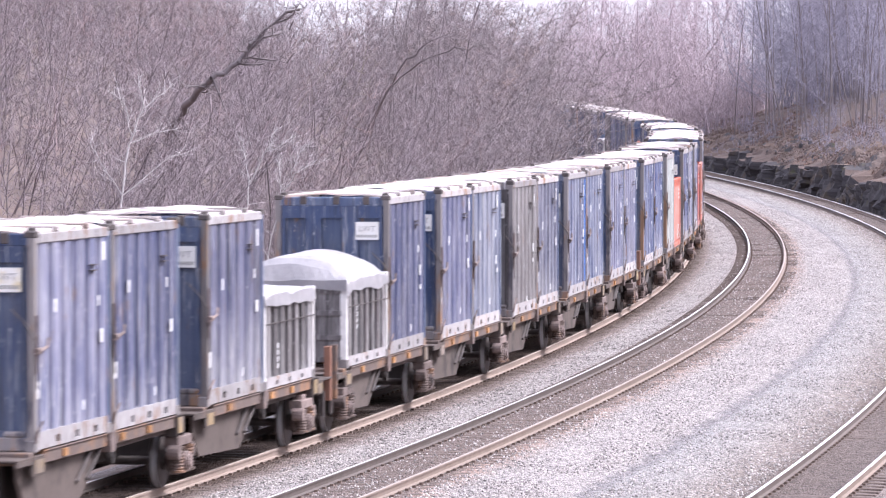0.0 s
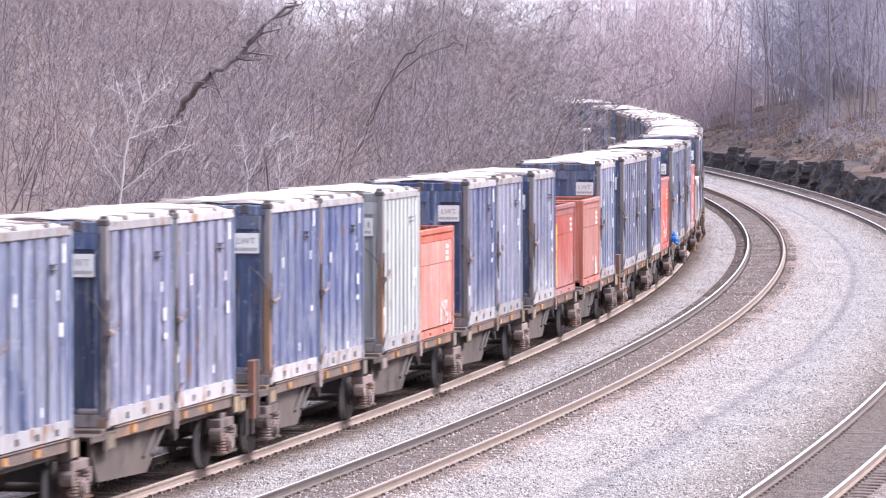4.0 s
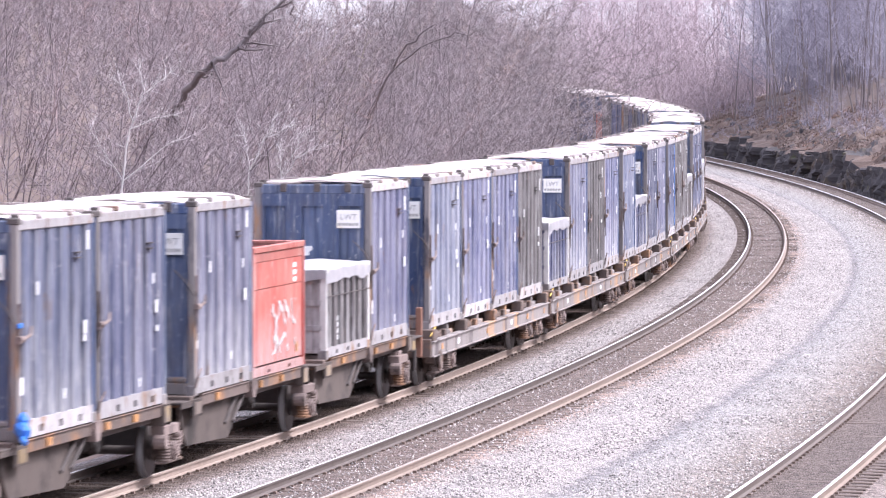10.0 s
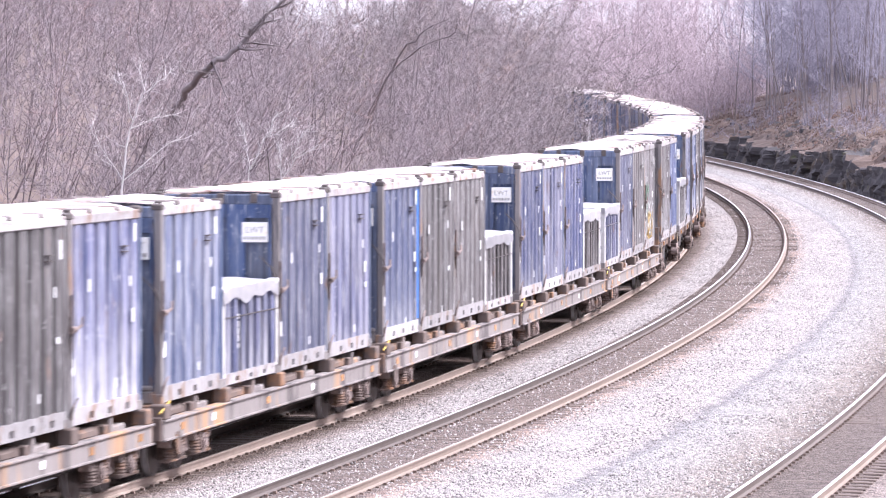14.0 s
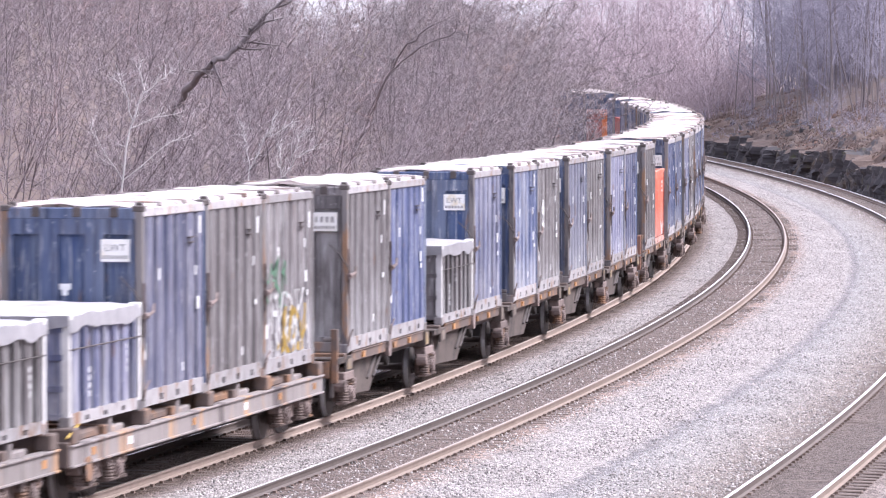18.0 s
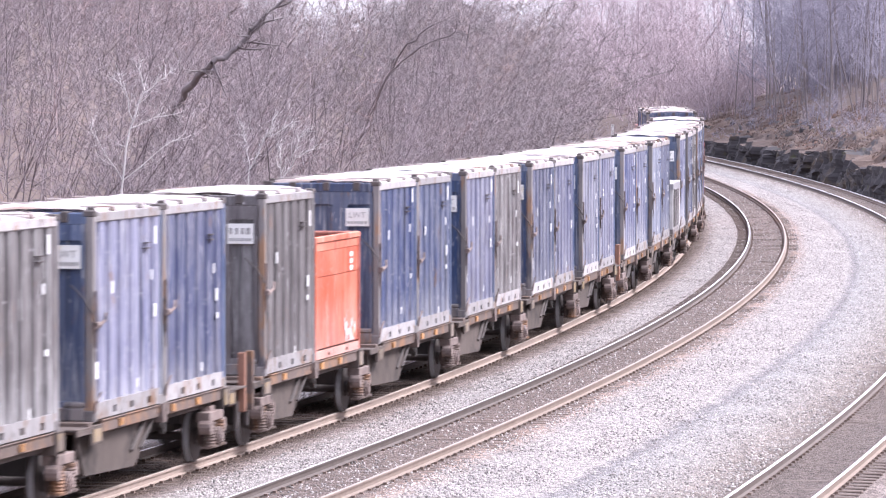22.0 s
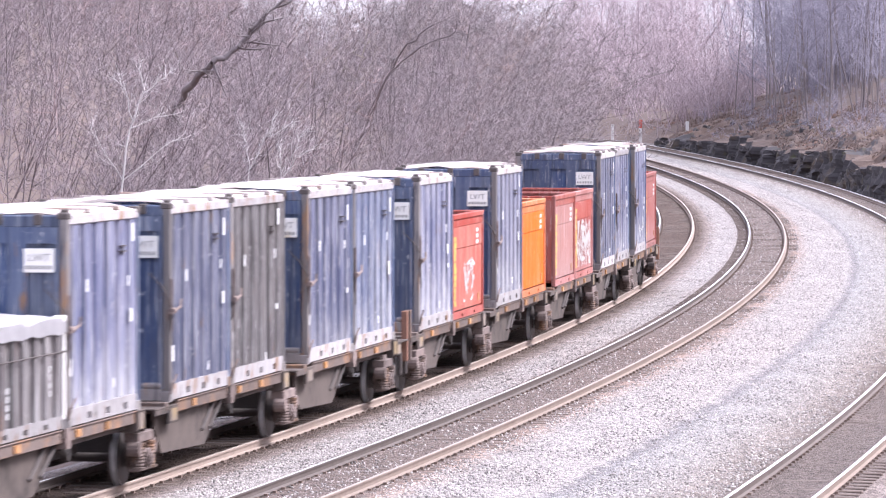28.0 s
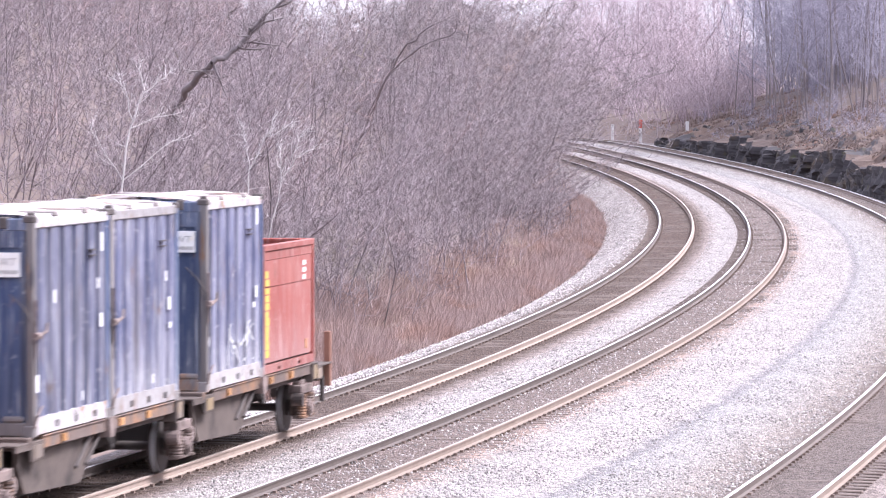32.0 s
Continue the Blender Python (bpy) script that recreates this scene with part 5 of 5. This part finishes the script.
def open_container(paint_name, colour, seed, extras=()):
    """A lower open-topped container with smooth sides and a ribbed end."""
    h = 2.43
    box = tagged(new("open_container"), f"{colour} smooth-sided open-topped steel container on a railway wagon", "container", "open containers")
    mat = M[paint_name]
    w = part("side_panel", box_bm([(-LEN / 2 + 0.1, LEN / 2 - 0.1, -HALF + 0.03, -HALF + 0.07, 0.2, 1.62), (-LEN / 2 + 0.1, LEN / 2 - 0.1, -HALF + 0.022, -HALF + 0.07, 1.635, h - 0.3)]), mat, box)
    twin(w, rz=180)
    c = part("top_rim", box_bm([(-LEN / 2 + 0.02, LEN / 2 - 0.02, -HALF - 0.02, -HALF + 0.1, h - 0.12, h), (-LEN / 2 + 0.05, LEN / 2 - 0.05, -HALF + 0.012, -HALF + 0.08, h - 0.3, h - 0.12)], 0.015), mat, box)
    twin(c, rz=180)
    e = part("end_panel", box_bm([(-LEN / 2 + 0.07, -LEN / 2 + 0.1, -HALF + 0.1, HALF - 0.1, 0.1, h - 0.05)]), mat, box)
    twin(e, rz=180)
    first = part("end_rib", box_bm([(-LEN / 2, -LEN / 2 + 0.08, -HALF + 0.1, -HALF + 0.24, 0.15, h - 0.1)], 0.01), mat, box)
    for i in range(1, 8):
        twin(first, 0, i * 0.29)
    b = part("end_rim", box_bm([(-LEN / 2 - 0.01, -LEN / 2 + 0.1, -HALF + 0.1, HALF - 0.1, h - 0.12, h - 0.004)], 0.01), mat, box)
    twin(b, rz=180)
    part("floor", box_bm([(-LEN / 2 + 0.1, LEN / 2 - 0.1, -HALF + 0.08, HALF - 0.08, 0.1, 0.6)]), M["inside"], box)
    i = part("inner_lining", box_bm([(-LEN / 2 + 0.12, LEN / 2 - 0.12, -HALF + 0.072, -HALF + 0.09, 0.3, h - 0.14)]), M["inside"], box)
    twin(i, rz=180)
    corner_posts(box, h, mat, 0.1)
    bottom_rails(box, 0.16, (0.3, 0.7), mat)
    for kind in extras:
        if kind == "yellow":
            rng = random.Random(seed)
            tagged(part("yellow_lettering", box_bm([(-1.98, -1.98 + rng.uniform(0.22, 0.34), -HALF + 0.014, -HALF + 0.03, 0.3 + k * 0.15, 0.3 + k * 0.15 + rng.uniform(0.11, 0.147)) for k in range(11)]), M["yellow"], box, "column of worn yellow lettering bars"), kind="stuff")
        if kind == "white":
            tagged(part("white_lettering", box_bm([(-1.95, -1.75, -HALF + 0.014, -HALF + 0.03, 0.3 + k * 0.2, 0.3 + k * 0.2 + 0.13) for k in range(8)]), M["white_label"], box, "column of worn white lettering bars"), kind="stuff")
        if kind == "code":
            tagged(part("white_lettering", box_bm([(1.3, 1.55, -HALF + 0.014, -HALF + 0.03, 1.66 + k * 0.14, 1.66 + k * 0.14 + 0.09) for k in range(3)]), M["white_label"], box), kind="stuff")
            part("orange_mark", box_bm([(1.55, 1.7, -HALF + 0.014, -HALF + 0.035, 0.3, 0.48)]), M["orange_mark"], box)
        if kind == "tag":
            tagged(part("graffiti", strokes(seed, -0.6, 1.5, 0.35, 1.35, -HALF + 0.015, 14, 0.06), M["white_label"], box, "white sprayed graffiti"), kind="stuff")
        if kind == "wash":
            tagged(part("graffiti", strokes(seed, 0.5, 1.85, 0.22, 0.75, -HALF + 0.015, 9, 0.07), M["white_label"], box, "smeared white wash"), kind="stuff")
        if kind == "big_tag":
            tagged(part("graffiti", strokes(seed, -1.7, 1.75, 0.3, 1.6, -HALF + 0.015, 80, 0.06), M["white_label"], box, "large white sprayed graffiti"), kind="stuff")
    return box


def sheeted_container(colour, mat, seed, crown=0.05):
    """A low ribbed container under a sagging tarpaulin."""
    h = 1.72
    box = tagged(new("sheeted_container"), f"low {colour} ribbed container under a sagging grey tarpaulin", "container", "sheeted containers")
    s = part("side_panel", box_bm([(-LEN / 2 + 0.1, LEN / 2 - 0.1, -HALF + 0.06, -HALF + 0.1, 0.15, h)]), M[mat], box)
    twin(s, rz=180)
    for k in range(7):
        x = -LEN / 2 + 0.38 + k * 0.61
        r = part("rib", box_bm([(x - 0.12, x + 0.12, -HALF, -HALF + 0.07, 0.18, h - 0.02)], 0.012), M[mat], box)
        twin(r, rz=180)
    e = part("end_panel", box_bm([(-LEN / 2 + 0.03, -LEN / 2 + 0.08, -HALF + 0.1, HALF - 0.1, 0.1, h)] +
                                 [(-LEN / 2, -LEN / 2 + 0.05, -HALF + 0.1, HALF - 0.1, z, z + 0.1) for z in (0.1, 0.55, 1.05, 1.5)]), M[mat], box)
    twin(e, rz=180)
    corner_posts(box, h + 0.02, M["marker"], 0.13)
    castings(box, h, M["marker"])
    bottom_rails(box, 0.2, (0.25, 0.5, 0.75))
    part("tarpaulin", sagging_sheet(-LEN / 2 - 0.03, LEN / 2 + 0.03, HALF + 0.015, h + 0.04, crown, 0.24, seed, 18, 12, 0.6), M["tarp"], box, "sagging grey-white tarpaulin")
    part("rope", cyl_bm((0, -HALF - 0.012, h - 0.5), (1, 0, 0), 0.012, LEN - 0.1, 6), M["beam"], box)
    rng = random.Random(seed)
    for k in range(3):
        x = -LEN / 2 + 0.8 + 0.71 * rng.randint(1, 4)
        z = rng.uniform(0.3, 0.8)
        tagged(part("white_lettering", box_bm([(x - 0.12, x + 0.12, -HALF + 0.05, -HALF + 0.062, z + 0.13 * q, z + 0.13 * q + 0.09) for q in range(4)]), M["white_label"], box, "worn white lettering bars"), kind="stuff")
    return box


def lathe(p, profile, n=10):
    """A turned solid on an upright axis; profile is (radius, height)."""
    bm = bmesh.new()
    rings = [[bm.verts.new((p[0] + r * math.cos(6.2832 * i / n), p[1] + r * math.sin(6.2832 * i / n), p[2] + z)) for i in range(n)] for r, z in profile]
    for lo, hi in zip(rings, rings[1:]):
        for i in range(n):
            bm.faces.new((lo[i], lo[(i + 1) % n], hi[(i + 1) % n], hi[i]))
    bm.faces.new(rings[0][::-1])
    bm.faces.new(rings[-1])
    return bm


COIL = [(0.15, 0.0), (0.15, 0.04)] + [(0.125 if k % 2 else 0.105, 0.05 + 0.028 * k) for k in range(14)] + [(0.13, 0.45)]


def wheelset(wagon, x):
    """Axle, two wheels; then the axleboxes, springs and guards outside them."""
    axle = part("wheelset", cyl_bm((0, 0, 0), (0, 1, 0), 0.08, 2.0, 10), M["wheel"], wagon)
    axle.matrix_basis = Matrix.Translation((x, 0, 0.47))
    for y in (-0.76, 0.76):
        part("wheel", merge(cyl_bm((0, y, 0), (0, 1, 0), 0.46, 0.13, 28), cyl_bm((0, y * 0.93, 0), (0, 1, 0), 0.5, 0.03, 28), cyl_bm((0, y * 1.1, 0), (0, 1, 0), 0.16, 0.06, 14)), M["wheel"], axle)
        tread = bmesh.new()
        ring = [[tread.verts.new((0.466 * math.cos(a * 0.2244), y + d, 0.466 * math.sin(a * 0.2244))) for d in (-0.06, 0.064)] for a in range(28)]
        for i in range(28):
            p, q = ring[i], ring[(i + 1) % 28]
            tread.faces.new((p[0], p[1], q[1], q[0]))
        bmesh.ops.solidify(tread, geom=tread.faces[:], thickness=0.004)
        part("tread", tread, M["tread"], axle, "polished wheel tread")
    for y in (-1.05, 1.05):
        o = math.copysign(1, y)
        part("axlebox", merge(box_bm([(x - 0.17, x + 0.17, y - 0.12, y + 0.14, 0.3, 0.66)], 0.03), cyl_bm((x, y + o * 0.2, 0.48), (0, 1, 0), 0.17, 0.1, 14),
                              cyl_bm((x, y + o * 0.265, 0.48), (0, 1, 0), 0.11, 0.04, 10)), M["axlebox"], wagon, "rusty brown axlebox")
        for d in (-0.33, 0.33):
            part("spring", lathe((x + d, y + o * 0.12, 0.3), COIL), M["chassis"], wagon, "rusty coil spring")
        part("axle_guard", merge(box_bm([(x - 0.25, x - 0.17, y - 0.06, y + 0.06, 0.26, 1.0), (x + 0.17, x + 0.25, y - 0.06, y + 0.06, 0.26, 1.0), (x - 0.5, x + 0.5, y - 0.13 + o * 0.05, y + 0.13 + o * 0.05, 0.76, 0.93),
                                          (x - 0.46, x + 0.46, y - 0.1 + o * 0.08, y + 0.1 + o * 0.08, 0.27, 0.31), (x - 0.2, x + 0.2, y - 0.1, y + 0.1 + o * 0.1, 0.9, 1.02)], 0.014),
                                  cyl_bm((x - 0.47, y + o * 0.1, 0.66), (0, 1, 0), 0.13, 0.22, 12), cyl_bm((x + 0.47, y + o * 0.1, 0.66), (0, 1, 0), 0.13, 0.22, 12)), M["axlebox"], wagon)


def end_gear(wagon, x, way):
    """Rust-brown end stanchions, end shelf and coupling gear at the end of a set."""
    for y in (-1.14, 1.14):
        part("end_post", box_bm([(x - 0.06, x + 0.06, y - 0.07, y + 0.07, 0.75, 1.85)], 0.015), M["rust_post" if way > 0 else "chassis"], wagon, "rust-brown end stanchion")
    part("buffer_beam", box_bm([(x - 0.09, x + 0.09, -1.05, 1.05, 0.85, 1.2)], 0.02), M["chassis"], wagon)
    part("coupling", merge(box_bm([(x, x + way * 0.45, -0.09, 0.09, 0.92, 1.08)], 0.02), box_bm([(x + way * 0.1, x + way * 0.2, -0.06, 0.06, 0.5, 1.0)])), M["beam"], wagon)
    part("brake_hose", merge(cyl_bm((x + way * 0.12, -0.45, 0.72), (0, 0, 1), 0.035, 0.6, 8), cyl_bm((x - way * 0.1, -1.05, 0.7), (0, 0, 1), 0.05, 0.5, 8)), M["beam"], wagon)


def platform_wagon(first, last):
    """One platform of an articulated set: fish-bellied side plates, side rails, brackets, shelf and its wheels."""
    w = tagged(new("container_wagon"), "rusty brown skeletal platform of an articulated container wagon on the track", "railway wagon", "container wagons")
    h = 4.75
    prof = [(-h, 1.12), (-h, 0.9), (-4.35, 0.42), (-1.2, 0.34), (0.0, 0.98), (h, 1.0), (h, 1.12)]
    # Far plate gets added depth as an unseen screen against lit ground beyond.
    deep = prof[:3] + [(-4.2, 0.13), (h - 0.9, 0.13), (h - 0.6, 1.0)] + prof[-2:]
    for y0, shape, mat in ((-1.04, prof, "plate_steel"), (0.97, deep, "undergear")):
        plate = bmesh.new()
        a = [plate.verts.new((x, y0, z)) for x, z in shape]
        b = [plate.verts.new((x, y0 + 0.07, z)) for x, z in shape]
        n = len(shape)
        for i in range(n):
            plate.faces.new((a[i], a[(i + 1) % n], b[(i + 1) % n], b[i]))
        plate.faces.new(a[::-1])
        plate.faces.new(b)
        part("side_plate", plate, M[mat], w, "dusty fish-bellied side plate, the far one a deep black screen")
    # Sill broadened in shade black, standing for the darkness under the wagon.
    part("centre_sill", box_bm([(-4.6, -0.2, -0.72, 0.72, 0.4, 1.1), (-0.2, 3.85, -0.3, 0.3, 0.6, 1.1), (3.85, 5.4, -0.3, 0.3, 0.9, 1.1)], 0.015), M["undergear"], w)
    # Deck widened to keep sky light off the underside.
    part("deck_plate", box_bm([(-h, h, -1.05, 1.05, 1.12, 1.15)]), M["chassis"], w)
    s = part("side_rail", box_bm([(-3.9, 4.3, -1.2, -1.08, 1.1, 1.3), (-3.9, 4.3, -1.225, -1.04, 1.285, 1.315)], 0.008), M["chassis"], w)
    twin(s, 0.4, rz=180)
    for x in (-4.62, -0.12, 0.12, 4.5):
        part("bolster", box_bm([(x - 0.12, x + 0.12, -1.22, 1.22, 1.16, DECK - 0.02)], 0.015), M["chassis"], w)
    for y0, y1, o in ((-1.22, -0.3, -1), (0.3, 1.22, 1)):
        edge = (y0, y0 + 0.05) if o < 0 else (y1 - 0.05, y1)
        part("end_shelf", box_bm([(-5.4, -3.85, y0, y1, 1.215, 1.25), (-4.55, -3.85, *edge, 0.94, 1.215), (-5.4, -4.55, *edge, 1.13, 1.215), (-3.9, -3.85, y0, y1, 0.94, 1.215)], 0.006), M["plate_steel"], w, "dusty grey end shelf with an open side")
    part("shelf_plate", box_bm([(-4.42, -3.98, -1.232, -1.215, 0.98, 1.19)]), M["dull_yellow"], w, "weathered yellow plate")
    hs = part("headstock", box_bm([(4.3, 4.72, -1.24, -0.75, 0.98, 1.31), (4.26, 4.76, -1.255, -0.75, 1.29, 1.32), (4.26, 4.3, -1.25, -0.75, 0.94, 1.31), (4.72, 4.76, -1.25, -0.75, 0.94, 1.31)], 0.008), M["plate_steel"], w)
    twin(hs, 0, 1.99)
    part("headstock_plate", box_bm([(4.36, 4.67, -1.252, -1.235, 1.0, 1.27)]), M["dull_yellow"], w, "weathered yellow plate")
    # the bracket where the two containers meet
    jb = bmesh.new()
    ring = [[jb.verts.new((sx * hw, y, z)) for sx in (-1, 1) for y in (-1.27, -1.06)] for hw, z in ((0.17, 1.33), (0.17, 1.2), (0.11, 1.0))]
    for lo, hi in zip(ring, ring[1:]):
        for i, j in ((0, 1), (1, 3), (3, 2), (2, 0)):
            jb.faces.new((lo[i], lo[j], hi[j], hi[i]))
    jb.faces.new([ring[0][i] for i in (0, 2, 3, 1)])
    jb.faces.new([ring[2][i] for i in (0, 1, 3, 2)])
    part("joint_bracket", jb, M["axlebox"], w, "rust-brown bracket between the containers")
    for x in (-1.15, -0.55):
        part("strut", rod((x - 0.35, -1.06, 0.62), (x + 0.4, -1.09, 1.08), 0.035), M["beam"], w, "dark diagonal strut")
    part("brake_lever", merge(rod((0.2, -1.08, 1.0), (0.5, -1.08, 0.86), 0.06), cyl_bm((0.5, -1.08, 0.86), (0, 1, 0), 0.1, 0.1, 10)), M["undergear"], w, "brake lever in shade black")
    part("cross_bearer", box_bm([(-3.18, -3.02, -0.87, 0.87, 0.6, 1.1)], 0.012), M["beam"], w)
    for x in (-2.7, 0.75, 2.5):
        part("reflector", box_bm([(x - 0.13, x + 0.13, -1.238, -1.2, 1.14, 1.26)]), M["orange_mark"], w)
    wheelset(w, 3.85 if last else 4.9)
    if first:
        wheelset(w, -4.3)
        end_gear(w, -5.35, -1)
    if last:
        part("end_shelf", box_bm([(4.76, 6.15, -1.22, 1.22, 1.2, 1.24), (4.76, 5.3, -1.22, -1.17, 0.95, 1.2)], 0.006), M["plate_steel"], w)
        part("shelf_plate", box_bm([(4.84, 5.22, -1.234, -1.215, 0.98, 1.17)]), M["dull_yellow"], w, "weathered yellow plate")
        end_gear(w, 6.15, 1)
    return w


def bogie(wagon, x0):
    for x in (x0 - 0.9, x0 + 0.9):
        wheelset(wagon, x)
    for y in (-1.06, 1.06):
        part("bogie_frame", box_bm([(x0 - 1.35, x0 + 1.35, y - 0.05, y + 0.05, 0.62, 0.82), (x0 - 0.4, x0 + 0.4, y - 0.07, y + 0.07, 0.35, 0.9)], 0.02), M["axlebox"], wagon)


def flat_wagon():
    """A bogie flat: deep side sills, cross bearers and four raised container seats."""
    w = tagged(new("flat_wagon"), "long dusty grey bogie flat wagon with deep side sills", "railway wagon", "flat wagons")
    h = 9.25
    s = part("side_sill", box_bm([(-h, h, -1.32, -1.22, 0.72, 1.06), (-h, h, -1.36, -1.16, 1.03, 1.07), (-h, h, -1.36, -1.16, 0.7, 0.74)], 0.008), M["sill"], w)
    twin(s, rz=180)
    # Spine in the same black that stands for underframe shade.
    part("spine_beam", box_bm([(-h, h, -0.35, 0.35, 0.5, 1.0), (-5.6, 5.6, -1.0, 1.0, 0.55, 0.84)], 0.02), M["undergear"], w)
    for k in range(9):
        x = -9.0 + k * 2.25
        part("bearer", box_bm([(x - 0.12, x + 0.12, -1.22, 1.22, 0.85, DECK - (0.03 if k % 2 == 0 else 0.12))], 0.02), M["chassis"], w)
    for k in range(5):
        x = -9.0 + k * 4.5
        for y in (-1.2, 1.2):
            part("container_seat", box_bm([(x - 0.2, x + 0.2, y - 0.14, y + 0.14, 1.06, DECK - 0.01)], 0.025), M["chassis"], w)
    for k in range(4):
        x = -6.75 + k * 4.5
        for y in (-0.95, 0.95):
            part("deck_hoop", merge(box_bm([(x - 1.35, x - 0.35, y - 0.2, y + 0.2, 1.02, 1.22)], 0.06), cyl_bm((x - 0.35, y, 1.12), (0, 1, 0), 0.1, 0.4, 12)), M["chassis"], w)
            part("deck_bracket", box_bm([(x + 0.35, x + 0.5, y - 0.24, y + 0.24, 1.0, 1.32), (x + 0.5, x + 1.4, y - 0.2, y + 0.2, 1.0, 1.16)], 0.03), M["sill"], w)
    part("headstock", box_bm([(-h - 0.1, -h, -1.3, 1.3, 0.7, 1.12)], 0.02), M["chassis"], w)
    part("headstock", box_bm([(h, h + 0.1, -1.3, 1.3, 0.7, 1.12)], 0.02), M["chassis"], w)
    for x, m in ((-7.9, "orange_mark"), (-5.6, "white_label"), (-1.2, "orange_mark"), (2.7, "white_label"), (5.5, "orange_mark"), (8.5, "orange_mark")):
        part("marking", box_bm([(x - 0.13, x + 0.13, -1.328, -1.31, 0.82, 0.95)]), M[m], w)
    part("coupling", box_bm([(-h - 0.45, -h - 0.1, -0.12, 0.12, 0.85, 1.1)], 0.02), M["beam"], w)
    part("coupling", box_bm([(h + 0.1, h + 0.45, -0.12, 0.12, 0.85, 1.1)], 0.02), M["beam"], w)
    part("handbrake_wheel", cyl_bm((-8.3, -1.34, 0.62), (0, 1, 0), 0.2, 0.04, 18), M["chassis"], w)
    part("yellow_strap", merge(cyl_bm((-9.1, -1.3, 1.28), (1, 0, 0.25), 0.016, 0.7, 8), cyl_bm((-8.8, -1.3, 1.2), (0.1, 0, 1), 0.016, 0.35, 8)), M["yellow"], w, "slack yellow strap")
    bogie(w, -7.1)
    bogie(w, 7.1)
    return w


KINDS = {
    "b": lambda n: tall_container("blue", "faded blue", n),
    "c": lambda n: tall_container("blue", "streaked blue", n + 20),
    "B": lambda n: tall_container("bright_blue", "deep blue", n),
    "S": lambda n: tall_container("bright_blue", "deep blue", n, ("blue_stripe",)),
    "R": lambda n: tall_container("bright_blue", "deep blue rag-tied", n, ("rag",)),
    "k": lambda n: tall_container("pale_blue", "chalky pale blue", n),
    "g": lambda n: tall_container("grey", "dark grey", n),
    "G": lambda n: tall_container("grey", "dark grey graffiti-marked", n, ("graffiti",)),
    "e": lambda n: tall_container("grey", "dark grey emblem-marked", n, ("emblem",)),
    "w": lambda n: tall_container("white", "dirty white", n),
    "x": lambda n: tall_container("blue", "scribbled faded blue", n, ("scribble",)),
    "r": lambda n: open_container("red", "faded red", n, ("code", "wash")),
    "y": lambda n: open_container("deep_red", "weathered deep red yellow-lettered", n, ("yellow", "tag", "code")),
    "q": lambda n: open_container("deep_red", "weathered deep red tagged", n, ("tag", "code")),
    "o": lambda n: open_container("orange", "bright orange", n, ("code",)),
    "m": lambda n: open_container("maroon", "dull maroon-red", n, ("yellow", "code")),
    "M": lambda n: open_container("maroon", "dull maroon-red graffiti-covered", n, ("yellow", "big_tag")),
    "t": lambda n: sheeted_container("dark grey", "grey", n),
    "u": lambda n: sheeted_container("dark blue-grey high-heaped", "grey", n, 0.5),
    "T": lambda n: sheeted_container("dark blue", "blue", n),
}
SETS = [(-214.9, 2, ["bc", "bt"]), (-175.39, 5, ["ub", "bk", "gb", "Sk", "bb"]), (-119.72, 5, ["BB", "wr", "cb", "bm", "rk"]),
        (-64.2, 5, ["cb", "by", "Rb", "bq", "tb"]), (108.42, 5, ["gB", "tb", "ke", "bg", "bb"]), (164.42, 5, ["gr", "BB", "bg", "bc", "bb"]),
        (220.13, 5, ["cb", "kb", "tb", "bg", "ck"]), (275.92, 5, ["by", "bo", "mM", "bb", "xm"])]
FLATS = ["kbbg", "Tbgb", "kTbb", "Sggt", "bbbt", "TbgG"]
MOVING = []                        # things and their place along the train


def build_train():
    made, seeds = {}, {}

    def load(code, q):
        seeds[code] = seeds.get(code, -1) + 1
        key = (code, seeds[code] % 3)
        if key in made:
            ob = copy_thing(made[key], pose(0, 0, 0))
        else:
            ob = made[key] = KINDS[code](1 + len(made))
        MOVING.append((ob, q, DECK))

    wagons = {}

    def wagon(key, build, q):
        if key in wagons:
            ob = copy_thing(wagons[key], pose(0, 0, 0))
        else:
            ob = wagons[key] = build()
        MOVING.append((ob, q, 0.0))

    for centre, count, loads in SETS:
        for i, pair in enumerate(loads):
            q = centre + (i - (count - 1) / 2) * 10.97
            key = (i == 0 and count == 5, i == count - 1)
            wagon(key, lambda: platform_wagon(*key), q)
            load(pair[0], q - 2.26)
            load(pair[1], q + 2.26)
    for i, four in enumerate(FLATS):
        q = 21.73 + (i - 2.5) * 19.22
        wagon("flat", flat_wagon, q)
        for k, code in enumerate(four):
            load(code, q + (k - 1.5) * 4.5)


def motions():
    """The whole train runs along its track, each thing on its own place of the line."""
    for ob, q, z in MOVING:
        rows = []
        for k in range(33):
            t = float(k)
            rows.append((t, line_pose(q - V * (t - 13) - 0.5 * ACC * (t - 13) ** 2, z)))
        walk(ob, rows)
        for child in ob.children:
            if child.name.startswith("wheelset"):
                place = child.matrix_basis.translation.copy()
                turns = []
                for k in range(961):
                    t = k / FPS
                    run = V * t + 0.5 * ACC * ((t - 13) ** 2 - 169)
                    turns.append((t, Matrix.Translation(place) @ Matrix.Rotation(-run / 0.466, 4, 'Y')))
                walk(child, turns)


build_train()
motions()
